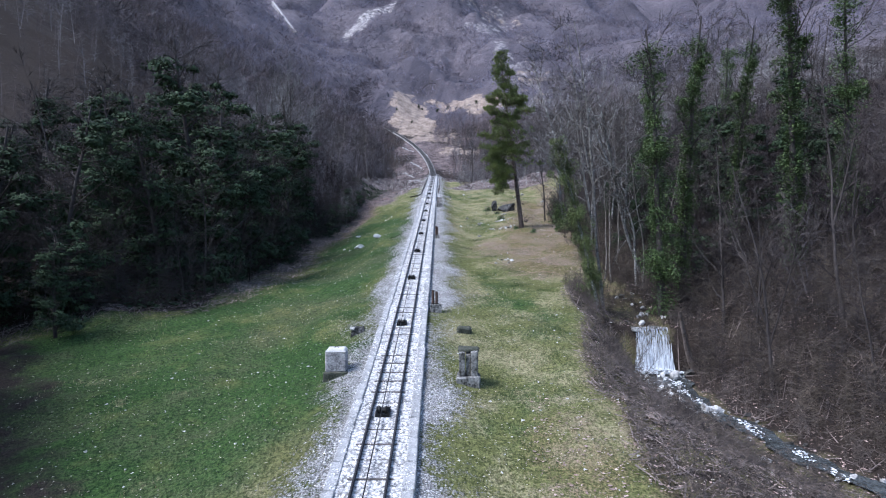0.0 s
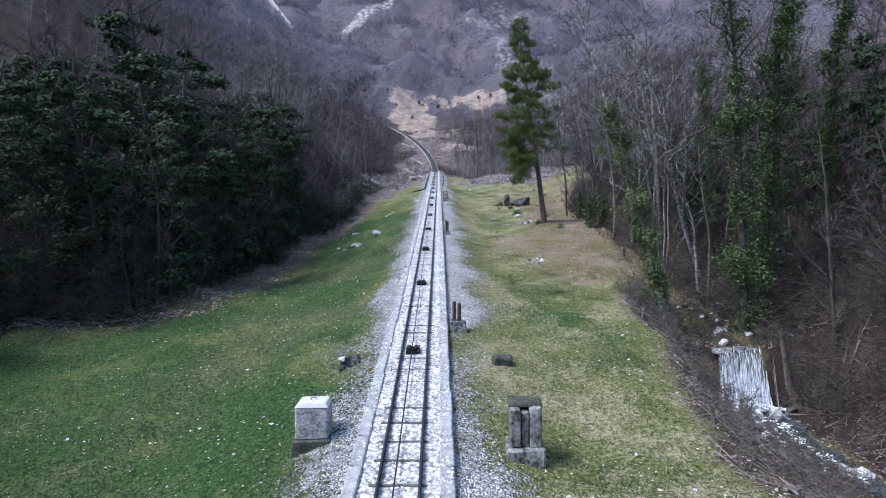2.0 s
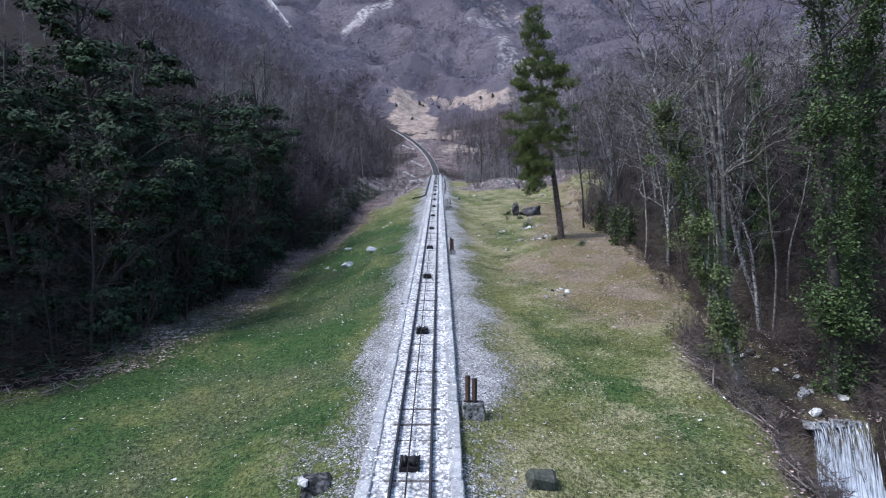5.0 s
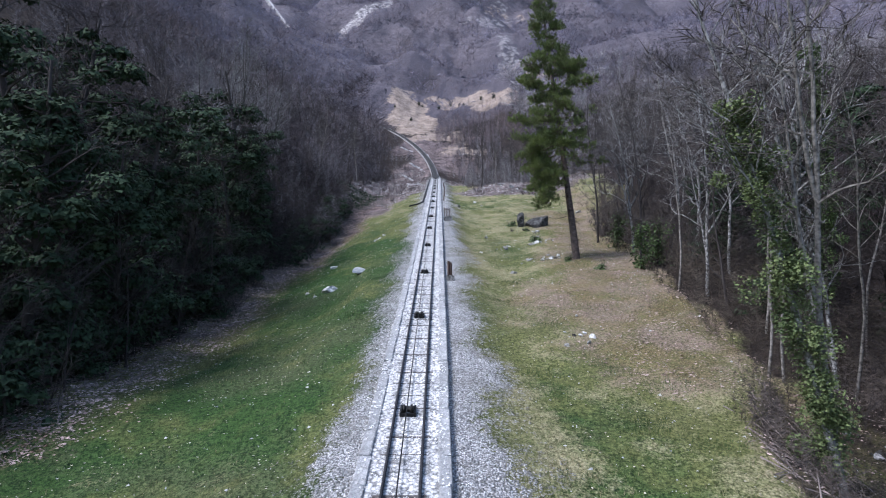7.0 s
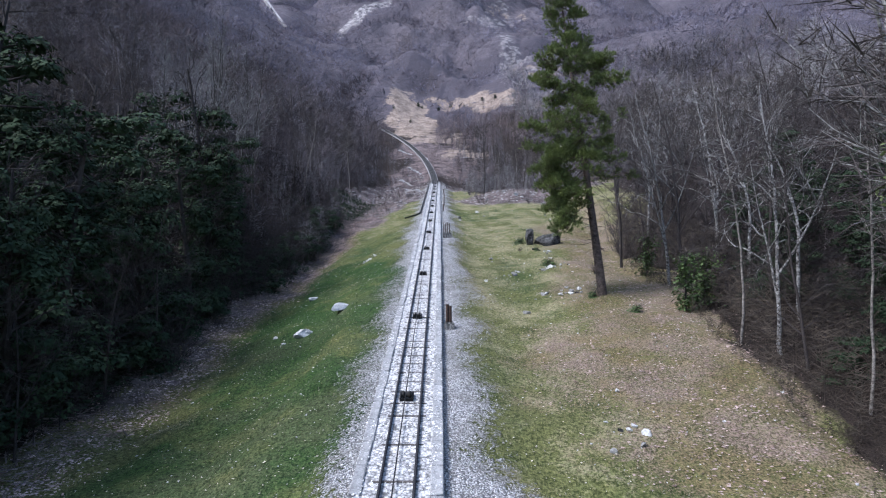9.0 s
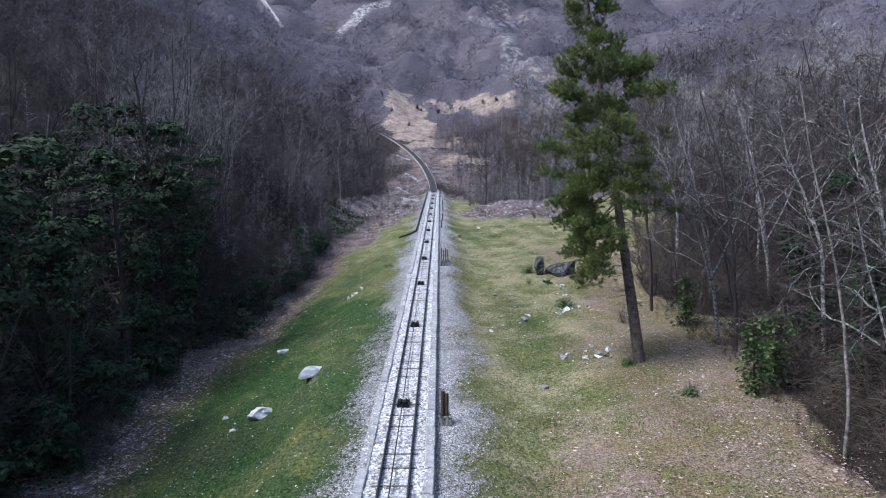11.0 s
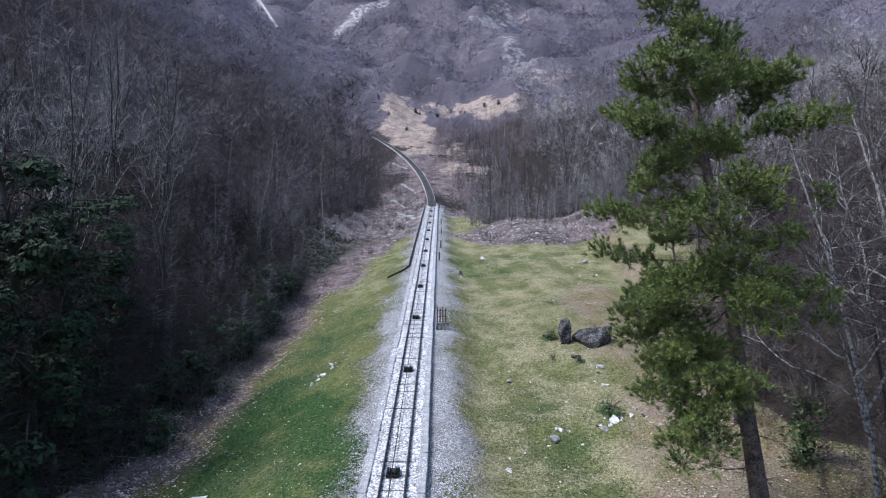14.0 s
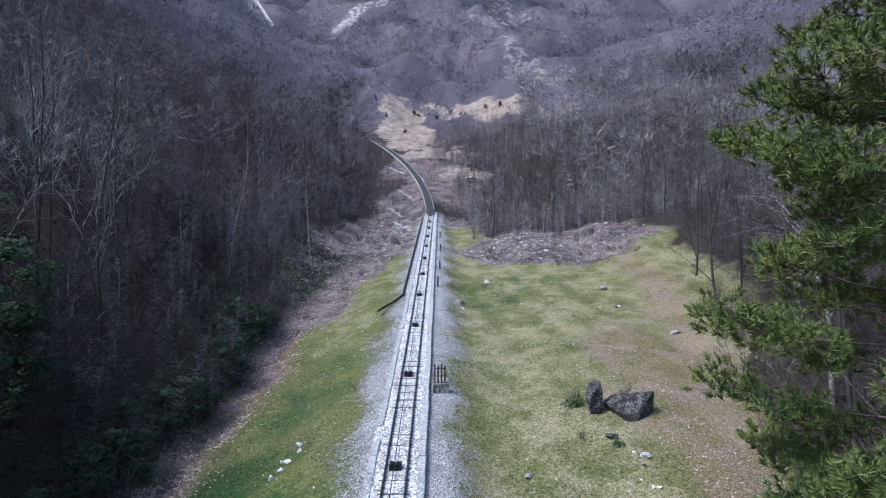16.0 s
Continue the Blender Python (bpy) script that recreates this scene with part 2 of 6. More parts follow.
def ground_z(x, y):
    x, y = np.asarray(x, float), np.asarray(y, float)
    s = x - track_x(np.minimum(y, 300))
    base = track_z(np.minimum(y, 288)) + 0.62 * np.clip(y - 288, 0, 52) + 0.54 * np.maximum(y - 340, 0) + 0.35 * np.maximum(y - 720, 0)
    flat = 0.25 + 0.75 * (1 - smooth(190, 260, y))
    # the embankment falls away on both sides
    left = -0.25 - 0.55 * smooth(1.6, 3.6, -s) - 0.95 * smooth(3.4, 8.5, -s) - 0.5 * smooth(8, 16, -s)
    left = left - (0.8 * smooth(3.5, 7.5, -s) + 1.0 * smooth(7, 13, -s)) * smooth(46, 60, y) * (1 - smooth(98, 124, y))
    right = -0.30 - 0.15 * smooth(1.25, 1.5, s) - 0.40 * smooth(2, 5.5, s) - 0.5 * smooth(66, 84, y) * smooth(2, 4.5, s)
    right = right + (0.9 - 0.45 * smooth(66, 86, y)) * smooth(6, 15, s) * smooth(48, 64, y)
    z = base + np.where(s < 0, left, np.where(s > 1.0, right, -0.25)) * flat
    # wooded hillside to the west, gentler rise to the east
    west = np.clip(-s - 13 - 15 * (1 - smooth(34, 47, y)), 0, 400)
    z = z + 0.50 * west * (0.25 + 0.75 * smooth(60, 120, y)) * smooth(20, 50, y) * (1 - smooth(330, 700, y)) + 0.0006 * west ** 2 * (1 - smooth(200, 600, y))
    east = np.clip(s - 22, 0, 400)
    z = z + (0.30 - 0.12 * smooth(120, 200, y)) * east * (1 - smooth(300, 700, y))
    z = z - 0.45 * smooth(186, 198, y) * (1 - smooth(1.6, 7, np.abs(s))) * (1 - smooth(300, 320, y))
    # mound of stony scrub past the meadow
    z = z + 1.7 * np.exp(-((y - 150) / 13) ** 2) * smooth(4, 16, s)
    z = z + bumps(x, y) * smooth(1.6, 4, np.abs(s)) * (1 + 2 * smooth(14, 30, np.abs(s)))
    # hollow beside the upper curve
    z = z - 3.0 * np.exp(-((x - 9) / 7) ** 2 - ((y - 197) / 13) ** 2)
    # brook: banks go down to its bed
    d = x - stream_x(y)
    lip = np.minimum(lip_east(y) - stream_x(y), -2.6)
    k = smooth(lip, -1.7, d) * (1 - smooth(1.7, 8.5, d)) * (1 - smooth(52, 66, y))
    z = z * (1 - k) + np.minimum(z, stream_z(y)) * k
    z = z + ridges(x, y) * smooth(330, 620, y) + gullies(x, y) * (smooth(200, 330, y) + 0.6 * smooth(24, 60, np.abs(s)) * (1 - smooth(200, 330, y))) * smooth(6, 30, np.abs(s) + np.maximum(y - 292, 0))
    clear = 1 - np.exp(-((x + 122) / 60) ** 2) * smooth(340, 400, y)
    z = z + 1.4 * mounds(x, y) * smooth(310, 400, y) * clear
    # rib that carries the far upper line
    f = np.clip((y - 446) / 112, -0.05, 1.3)
    rib = np.exp(-((x + 114 + 48 * f) / 9) ** 2) * smooth(436, 447, y) * (1 - smooth(585, 600, y))
    return z + rib * np.clip(176.5 + 68 * f - z, -14, 30)


def grown(start, step, growth, end):
    out = [start]
    while out[-1] < end:
        out.append(out[-1] + step)
        step *= growth
    return out


_half = grown(24, 0.5, 1.065, 850)
XS = np.array([-v for v in _half[::-1]] + list(np.arange(-23.45, 24, 0.55)) + _half)
YS = np.array([-v for v in grown(20, 1.0, 1.15, 500)[::-1]] + list(np.arange(-19.4, 150, 0.6)) + grown(150, 0.7, 1.016, 1150))


def grid_mesh(name, xs, ys, fz):
    gx, gy = np.meshgrid(xs, ys)
    co = np.stack([gx, gy, fz(gx, gy)], -1).reshape(-1, 3)
    nx, ny = len(xs), len(ys)
    i = np.arange(ny - 1)[:, None] * nx + np.arange(nx - 1)[None]
    faces = np.stack([i, i + 1, i + nx + 1, i + nx], -1).reshape(-1, 4)
    me = bpy.data.meshes.new(name)
    me.from_pydata(co.tolist(), [], faces.tolist())
    me.polygons.foreach_set("use_smooth", np.ones(len(faces), bool))
    return me, gx.ravel(), gy.ravel()


ground_me, GX, GY = grid_mesh("ground", XS, YS, ground_z)


def wobble(x, y, size, seed):
    """Slow noise between -1 and 1, of about that many metres."""
    out = 0
    for i in range(4):
        a = seed * 1.7 + i * 2.1
        k = 2 * math.pi / (size * (0.6 + 0.35 * i))
        out = out + np.sin(k * (x * math.cos(a) + y * math.sin(a)) + seed * 3.1 + i) * 0.4
    return np.clip(out, -1, 1)


def blob(x, y, cx, cy, rx, ry, turn=0.0, rag=0.25, soft=0.35, seed=1):
    c, n = math.cos(turn), math.sin(turn)
    u, v = ((x - cx) * c + (y - cy) * n) / rx, (-(x - cx) * n + (y - cy) * c) / ry
    return 1 - smooth(1 - soft, 1 + soft, np.sqrt(u * u + v * v) + rag * wobble(x, y, (rx + ry) * 0.5, seed))


def edge_west(y):
    return -18.3 - 9.5 * (1 - smooth(37, 44, y)) + 2.6 * smooth(68, 106, y) + 2.6 * smooth(108, 150, y) + 2.0 * smooth(150, 170, y) + 0.45 * np.sin(y * 0.31) + 0.3 * np.sin(y * 0.83 + 1) - 1.5 * (1 - smooth(20, 36, y)) * np.sin(y * 0.2)


def wood_west(y):
    """Where the trees begin: the slope of debris beside the upper meadow stays open."""
    return edge_west(y) - 9.0 * smooth(112, 142, y)


def edge_east(y):
    return 14.2 - 0.9 * smooth(52, 62, y) + 3.6 * np.exp(-((y - 78) / 9.0) ** 2) + 7.0 * smooth(80, 108, y) + 3.5 * smooth(104, 126, y) + 2 * (1 - smooth(40, 50, y))


def covers(x, y):
    """How much of each cover lies at a place: gravel, leaf litter, dry grass, woodland floor; pale field, stony scrub,
    damp green deepened by painted shade, bare rock.
    """
    s = x - track_x(np.minimum(y, 300))
    low = 1 - smooth(188, 200, y)
    w1, w2 = wobble(x, y, 6, 2), wobble(x, y, 2.5, 5)
    gl = 1.9 + 0.6 * w1 + 0.3 * w2 + 0.8 * np.exp(-((y - 43) / 7) ** 2) + 0.5 * smooth(70, 85, y)
    gr = 3.1 + 0.7 * w1 + 0.4 * w2 - 1.5 * np.exp(-((y - 33) / 4) ** 2) - 0.7 * (1 - smooth(20, 36, y))
    gravel = np.clip(0.5 + np.where(s < 0, gl + s, gr - s) / 3.0, 0, 1) * low
    gravel = gravel * (1 - 0.8 * blob(x, y, -5.4, 46, 0.7, 5, rag=0.1))
    bank = smooth(lip_east(y) - 0.6, lip_east(y) + 0.8, x) * (1 - smooth(46, 56, y))
    litter = blob(x, y, 9.5, 57, 6.0, 9, 0.1) + 0.85 * blob(x, y, 11.5, 70, 4.6, 14, seed=3) + 0.9 * blob(x, y, 14.0, 97, 4.2, 15, seed=4) + 0.55 * blob(x, y, 4.6, 18, 1.6, 7, seed=7)
    litter = litter + 1.0 * (1 - smooth(0.9, 2.3, np.abs(x - edge_west(y) - 1.1))) * (0.25 + 0.75 * smooth(53, 72, y)) + 0.7 * bank
    litter = litter + 0.95 * (1 - smooth(0.6, 3.4, np.abs(x - edge_east(y) + 1.3 + 0.8 * w1))) * smooth(50, 60, y) * (1 - smooth(132, 140, y))
    dry = np.where(s < 0, 0.08 - 0.10 * smooth(48, 62, y) + 0.42 * smooth(96, 125, y), 0.41 + 0.17 * smooth(50, 80, y)) + 0.28 * w1 + 0.15 * w2
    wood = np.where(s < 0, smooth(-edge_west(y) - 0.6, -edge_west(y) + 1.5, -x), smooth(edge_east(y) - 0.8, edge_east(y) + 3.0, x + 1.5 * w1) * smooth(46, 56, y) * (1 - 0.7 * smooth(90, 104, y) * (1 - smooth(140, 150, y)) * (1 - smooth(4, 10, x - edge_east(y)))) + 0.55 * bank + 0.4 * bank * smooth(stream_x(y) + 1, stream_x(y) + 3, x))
    # brown leaf mould at the foot of the lower wood, darkened for tree shade
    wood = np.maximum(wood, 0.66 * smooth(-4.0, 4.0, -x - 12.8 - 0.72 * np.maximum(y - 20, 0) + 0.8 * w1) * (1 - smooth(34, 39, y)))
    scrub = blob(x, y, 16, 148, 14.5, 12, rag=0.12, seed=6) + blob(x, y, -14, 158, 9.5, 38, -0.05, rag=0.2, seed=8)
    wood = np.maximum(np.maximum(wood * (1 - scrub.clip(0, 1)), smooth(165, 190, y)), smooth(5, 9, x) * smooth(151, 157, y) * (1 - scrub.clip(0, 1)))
    pale = blob(x, y, -15, 298, 11, 34, 0.1, rag=0.3, seed=9) + blob(x, y, 17, 312, 27, 9, -0.68, rag=0.3, seed=10) + 0.8 * blob(x, y, 0, 262, 10, 12, rag=0.4, seed=12) + 0.6 * blob(x, y, 6, 232, 8, 9, rag=0.5, seed=14)
    rock = blob(x, y, -70, 530, 40, 10, 1.0, rag=0.35, seed=11) + 0.62 * blob(x, y, 40, 372, 10, 50, 0.04, rag=0.35, seed=13) + 0.6 * blob(x, y, 42, 452, 24, 15, 0.1, rag=0.4, seed=25) + 0.45 * blob(x, y, 40, 520, 30, 14, 0.1, rag=0.4, seed=15)
    pale = pale + 0.30 * blob(x, y, 48, 345, 10, 40, 0.05, rag=0.4, seed=13) + 0.3 * blob(x, y, 40, 520, 34, 16, 0.1, rag=0.4, seed=15)
    scrub = scrub + 0.75 * blob(x, y, -2, 220, 14, 42, 0.22, rag=0.5, seed=22) + 0.75 * blob(x, y, 41, 390, 9, 70, 0.0, rag=0.4, seed=13) + 0.8 * blob(x, y, 60, 515, 30, 15, 0.1, rag=0.4, seed=15)
    scrub = scrub + 0.50 * (1 - smooth(1.0, 2.6, np.abs(x - edge_west(y) - 0.3 + 0.6 * w2))) * smooth(52, 66, y) * (1 - smooth(150, 170, y))
    thin = scrub.clip(0, 1)
    scrub = np.maximum(scrub, smooth(270, 300, y) * (0.78 + 0.2 * wobble(x, y, 40, 24)))
    # lush patches; the large lower western one also paints shade onto the meadow
    moist_dim = np.where(s < 0, 0.95 * blob(x, y, -9, 66, 5.6, 33, 0.02, seed=17) + 1.0 * blob(x, y, -17, 27, 14, 18, seed=18), 0.35 * blob(x, y, 4.5, 34, 2.6, 14, seed=19) + 0.4 * blob(x, y, 4.5, 78, 3.0, 10, seed=23) + 0.5 * blob(x, y, 6, 124, 6, 7, seed=20))
    return [np.clip(v, 0, 1) for v in (gravel, litter, dry, wood, pale, scrub, moist_dim, rock, thin)]


_c = covers(GX, GY)
for key, four in (("cover_a", _c[:4]), ("cover_b", _c[4:8])):
    at = ground_me.attributes.new(key, 'FLOAT_COLOR', 'POINT')
    at.data.foreach_set("color", np.stack(four, -1).astype(np.float32).ravel())


def ground_material():
    m = bpy.data.materials.new("hillside_ground")
    m.use_nodes = True
    nt = m.node_tree
    N, L = nt.nodes, nt.links
    b = N["Principled BSDF"]
    co = N.new("ShaderNodeTexCoord")

    def noisy(scale, detail=4, dist=0.0):
        n = N.new("ShaderNodeTexNoise")
        n.inputs["Scale"].default_value, n.inputs["Detail"].default_value, n.inputs["Distortion"].default_value = scale, detail, dist
        L.new(co.outputs["Object"], n.inputs["Vector"])
        return n.outputs["Fac"]

    def mapped(v, lo, hi, a=0.0, c=1.0):
        n = N.new("ShaderNodeMapRange")
        n.inputs["From Min"].default_value, n.inputs["From Max"].default_value = lo, hi
        n.inputs["To Min"].default_value, n.inputs["To Max"].default_value = a, c
        L.new(v, n.inputs["Value"])
        return n.outputs[0]

    def calc(op, p, q):
        n = N.new("ShaderNodeMath")
        n.operation = op
        for i, v in enumerate((p, q)):
            if isinstance(v, (int, float)):
                n.inputs[i].default_value = v
            else:
                L.new(v, n.inputs[i])
        return n.outputs[0]

    def blend(fac, p, q):
        n = N.new("ShaderNodeMix")
        n.data_type = 'RGBA'
        L.new(fac, n.inputs[0])
        for i, v in ((6, p), (7, q)):
            if isinstance(v, tuple):
                n.inputs[i].default_value = (*v, 1)
            else:
                L.new(v, n.inputs[i])
        return n.outputs[2]

    masks = []
    for key in ("cover_a", "cover_b"):
        at = N.new("ShaderNodeAttribute")
        at.attribute_name = key
        sep = N.new("ShaderNodeSeparateColor")
        L.new(at.outputs["Color"], sep.inputs[0])
        masks += [sep.outputs[0], sep.outputs[1], sep.outputs[2], at.outputs["Alpha"]]
    gravel, litter, dry, wood, pale, scrub, moist_dim, rock = masks
    n8, n1, n03, fine, grain = noisy(0.12), noisy(0.8), noisy(3.5), noisy(14, 3), noisy(45, 2)

    def ragged(mask, noise, amount):
        """A mask broken up along its edge by noise."""
        v = calc('ADD', mask, calc('MULTIPLY', calc('SUBTRACT', noise, 0.5), amount))
        return calc('MULTIPLY', mapped(v, 0.35, 0.65), mapped(mask, 0.0, 0.15))

    blade = calc('ADD', calc('MULTIPLY', fine, 0.35), calc('ADD', calc('MULTIPLY', grain, 0.25), calc('MULTIPLY', noisy(6.5, 3), 0.40)))
    green = blend(mapped(blade, 0.42, 0.58), (0.042, 0.050, 0.016), (0.170, 0.176, 0.066))
    # lush green, dark enough to carry the dimness of the lower left meadow
    lush = blend(mapped(blade, 0.42, 0.58), (0.009, 0.024, 0.007), (0.052, 0.100, 0.026))
    straw = blend(mapped(blade, 0.42, 0.58), (0.115, 0.102, 0.052), (0.345, 0.315, 0.185))
    d = calc('SUBTRACT', calc('ADD', dry, calc('MULTIPLY', calc('SUBTRACT', n1, 0.5), 2.0)), calc('MULTIPLY', moist_dim, 0.5))
    d = calc('ADD', d, calc('MULTIPLY', calc('SUBTRACT', noisy(0.3, 3), 0.5), 1.6))
    d = calc('ADD', d, calc('MULTIPLY', calc('SUBTRACT', n03, 0.5), 1.2))
    d = calc('ADD', d, calc('MULTIPLY', calc('SUBTRACT', fine, 0.5), 0.9))
    col = blend(mapped(calc('ADD', moist_dim, calc('ADD', calc('MULTIPLY', calc('SUBTRACT', n1, 0.5), 1.8), calc('MULTIPLY', calc('SUBTRACT', noisy(0.22, 3), 0.5), 2.2))), 0.1, 0.9), green, lush)
    thatch = blend(mapped(blade, 0.42, 0.58), (0.040, 0.037, 0.020), (0.155, 0.142, 0.088))
    patch = calc('ADD', calc('MULTIPLY', noisy(0.16, 3), 0.5), calc('ADD', calc('MULTIPLY', n1, 0.25), calc('MULTIPLY', fine, 0.25)))
    col = blend(calc('MULTIPLY', mapped(patch, 0.49, 0.60), mapped(moist_dim, 0.0, 0.5, 0.15, 0.42)), col, thatch)
    col = blend(mapped(d, 0.2, 1.0), col, straw)
    rosy = blend(mapped(fine, 0.38, 0.62), (0.055, 0.034, 0.030), (0.290, 0.205, 0.180))
    ochre = blend(mapped(fine, 0.38, 0.62), (0.070, 0.048, 0.028), (0.250, 0.180, 0.105))
    leaves = blend(mapped(noisy(0.3, 3), 0.42, 0.58), ochre, rosy)
    soft = calc('ADD', calc('MULTIPLY', litter, 0.9), calc('MULTIPLY', calc('SUBTRACT', calc('ADD', calc('MULTIPLY', n1, 0.3), calc('ADD', calc('MULTIPLY', n03, 0.3), calc('MULTIPLY', fine, 0.4))), 0.5), 4.0))
    col = blend(calc('MULTIPLY', calc('MULTIPLY', mapped(soft, 0.15, 1.25), mapped(litter, 0.0, 0.2)), 0.82), col, leaves)
    # brown floor of the woods, its colour lowered to include the trees' shade
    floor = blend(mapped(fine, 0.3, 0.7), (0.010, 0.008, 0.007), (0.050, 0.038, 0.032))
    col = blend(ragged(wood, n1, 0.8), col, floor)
    # mountain brush, with the bluish haze of distance mixed into its tones
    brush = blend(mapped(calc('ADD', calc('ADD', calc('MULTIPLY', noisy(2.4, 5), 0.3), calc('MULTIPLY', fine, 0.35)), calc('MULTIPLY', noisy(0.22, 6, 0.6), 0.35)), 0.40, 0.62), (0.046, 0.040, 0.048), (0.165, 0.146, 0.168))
    debris = blend(mapped(calc('ADD', calc('ADD', calc('MULTIPLY', noisy(5, 4), 0.35), calc('MULTIPLY', noisy(0.35, 4), 0.35)), calc('MULTIPLY', noisy(1.6, 5), 0.30)), 0.42, 0.64), (0.030, 0.023, 0.023), (0.270, 0.212, 0.205))
    place = N.new("ShaderNodeSeparateXYZ")
    L.new(co.outputs["Object"], place.inputs[0])
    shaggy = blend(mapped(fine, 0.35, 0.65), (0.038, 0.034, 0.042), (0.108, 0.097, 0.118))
    # broad darker bands in the colour imitate shaded ridges
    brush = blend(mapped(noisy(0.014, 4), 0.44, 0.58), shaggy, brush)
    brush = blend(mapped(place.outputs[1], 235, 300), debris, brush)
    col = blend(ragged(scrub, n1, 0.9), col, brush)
    field = blend(mapped(calc('ADD', calc('ADD', calc('MULTIPLY', noisy(1.5, 6), 0.4), calc('MULTIPLY', n03, 0.25)), calc('MULTIPLY', noisy(0.28, 5), 0.35)), 0.40, 0.60), (0.13, 0.098, 0.080), (0.41, 0.33, 0.27))
    tufted = calc('ADD', calc('MULTIPLY', noisy(0.13, 6), 0.55), calc('MULTIPLY', noisy(0.55, 5), 0.45))
    col = blend(calc('MULTIPLY', ragged(pale, tufted, 3.6), 0.88), col, field)
    cliff = blend(mapped(noisy(0.35, 7, 0.5), 0.42, 0.60), (0.085, 0.078, 0.086), (0.38, 0.355, 0.355))
    col = blend(calc('MULTIPLY', ragged(rock, noisy(0.14, 6), 2.2), mapped(place.outputs[0], -20, 0, 1.0, 0.55)), col, cliff)
    cells = N.new("ShaderNodeTexVoronoi")
    cells.inputs["Scale"].default_value = 17
    L.new(co.outputs["Object"], cells.inputs["Vector"])
    tone = N.new("ShaderNodeSeparateColor")
    L.new(cells.outputs["Color"], tone.inputs[0])
    stones = blend(tone.outputs[0], (0.17, 0.165, 0.168), (0.88, 0.87, 0.865))
    stones = blend(mapped(cells.outputs["Distance"], 0.35, 0.75), stones, (0.15, 0.145, 0.145))
    # grit and moss between the stones
    stones = blend(calc('MULTIPLY', mapped(calc('ADD', calc('MULTIPLY', noisy(0.7, 5), 0.6), calc('MULTIPLY', n03, 0.4)), 0.46, 0.62), 0.6), stones, blend(mapped(fine, 0.35, 0.65), (0.09, 0.085, 0.075), (0.26, 0.25, 0.225)))
    gm = ragged(gravel, calc('ADD', calc('MULTIPLY', n03, 0.5), calc('MULTIPLY', fine, 0.5)), 2.6)
    col = blend(gm, col, stones)
    L.new(col, b.inputs["Base Color"])
    b.inputs["Roughness"].default_value = 0.95
    b.inputs["Specular IOR Level"].default_value = 0.15
    h = calc('ADD', calc('MULTIPLY', fine, 0.5), calc('ADD', calc('MULTIPLY', n03, 0.6), calc('MULTIPLY', calc('SUBTRACT', 1.0, cells.outputs["Distance"]), calc('MULTIPLY', gm, 0.5))))
    bp = N.new("ShaderNodeBump")
    bp.inputs["Strength"].default_value, bp.inputs["Distance"].default_value = 1.0, 0.18
    L.new(h, bp.inputs["Height"])
    L.new(bp.outputs[0], b.inputs["Normal"])
    return m


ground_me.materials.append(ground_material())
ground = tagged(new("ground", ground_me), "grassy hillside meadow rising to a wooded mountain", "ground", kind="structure")


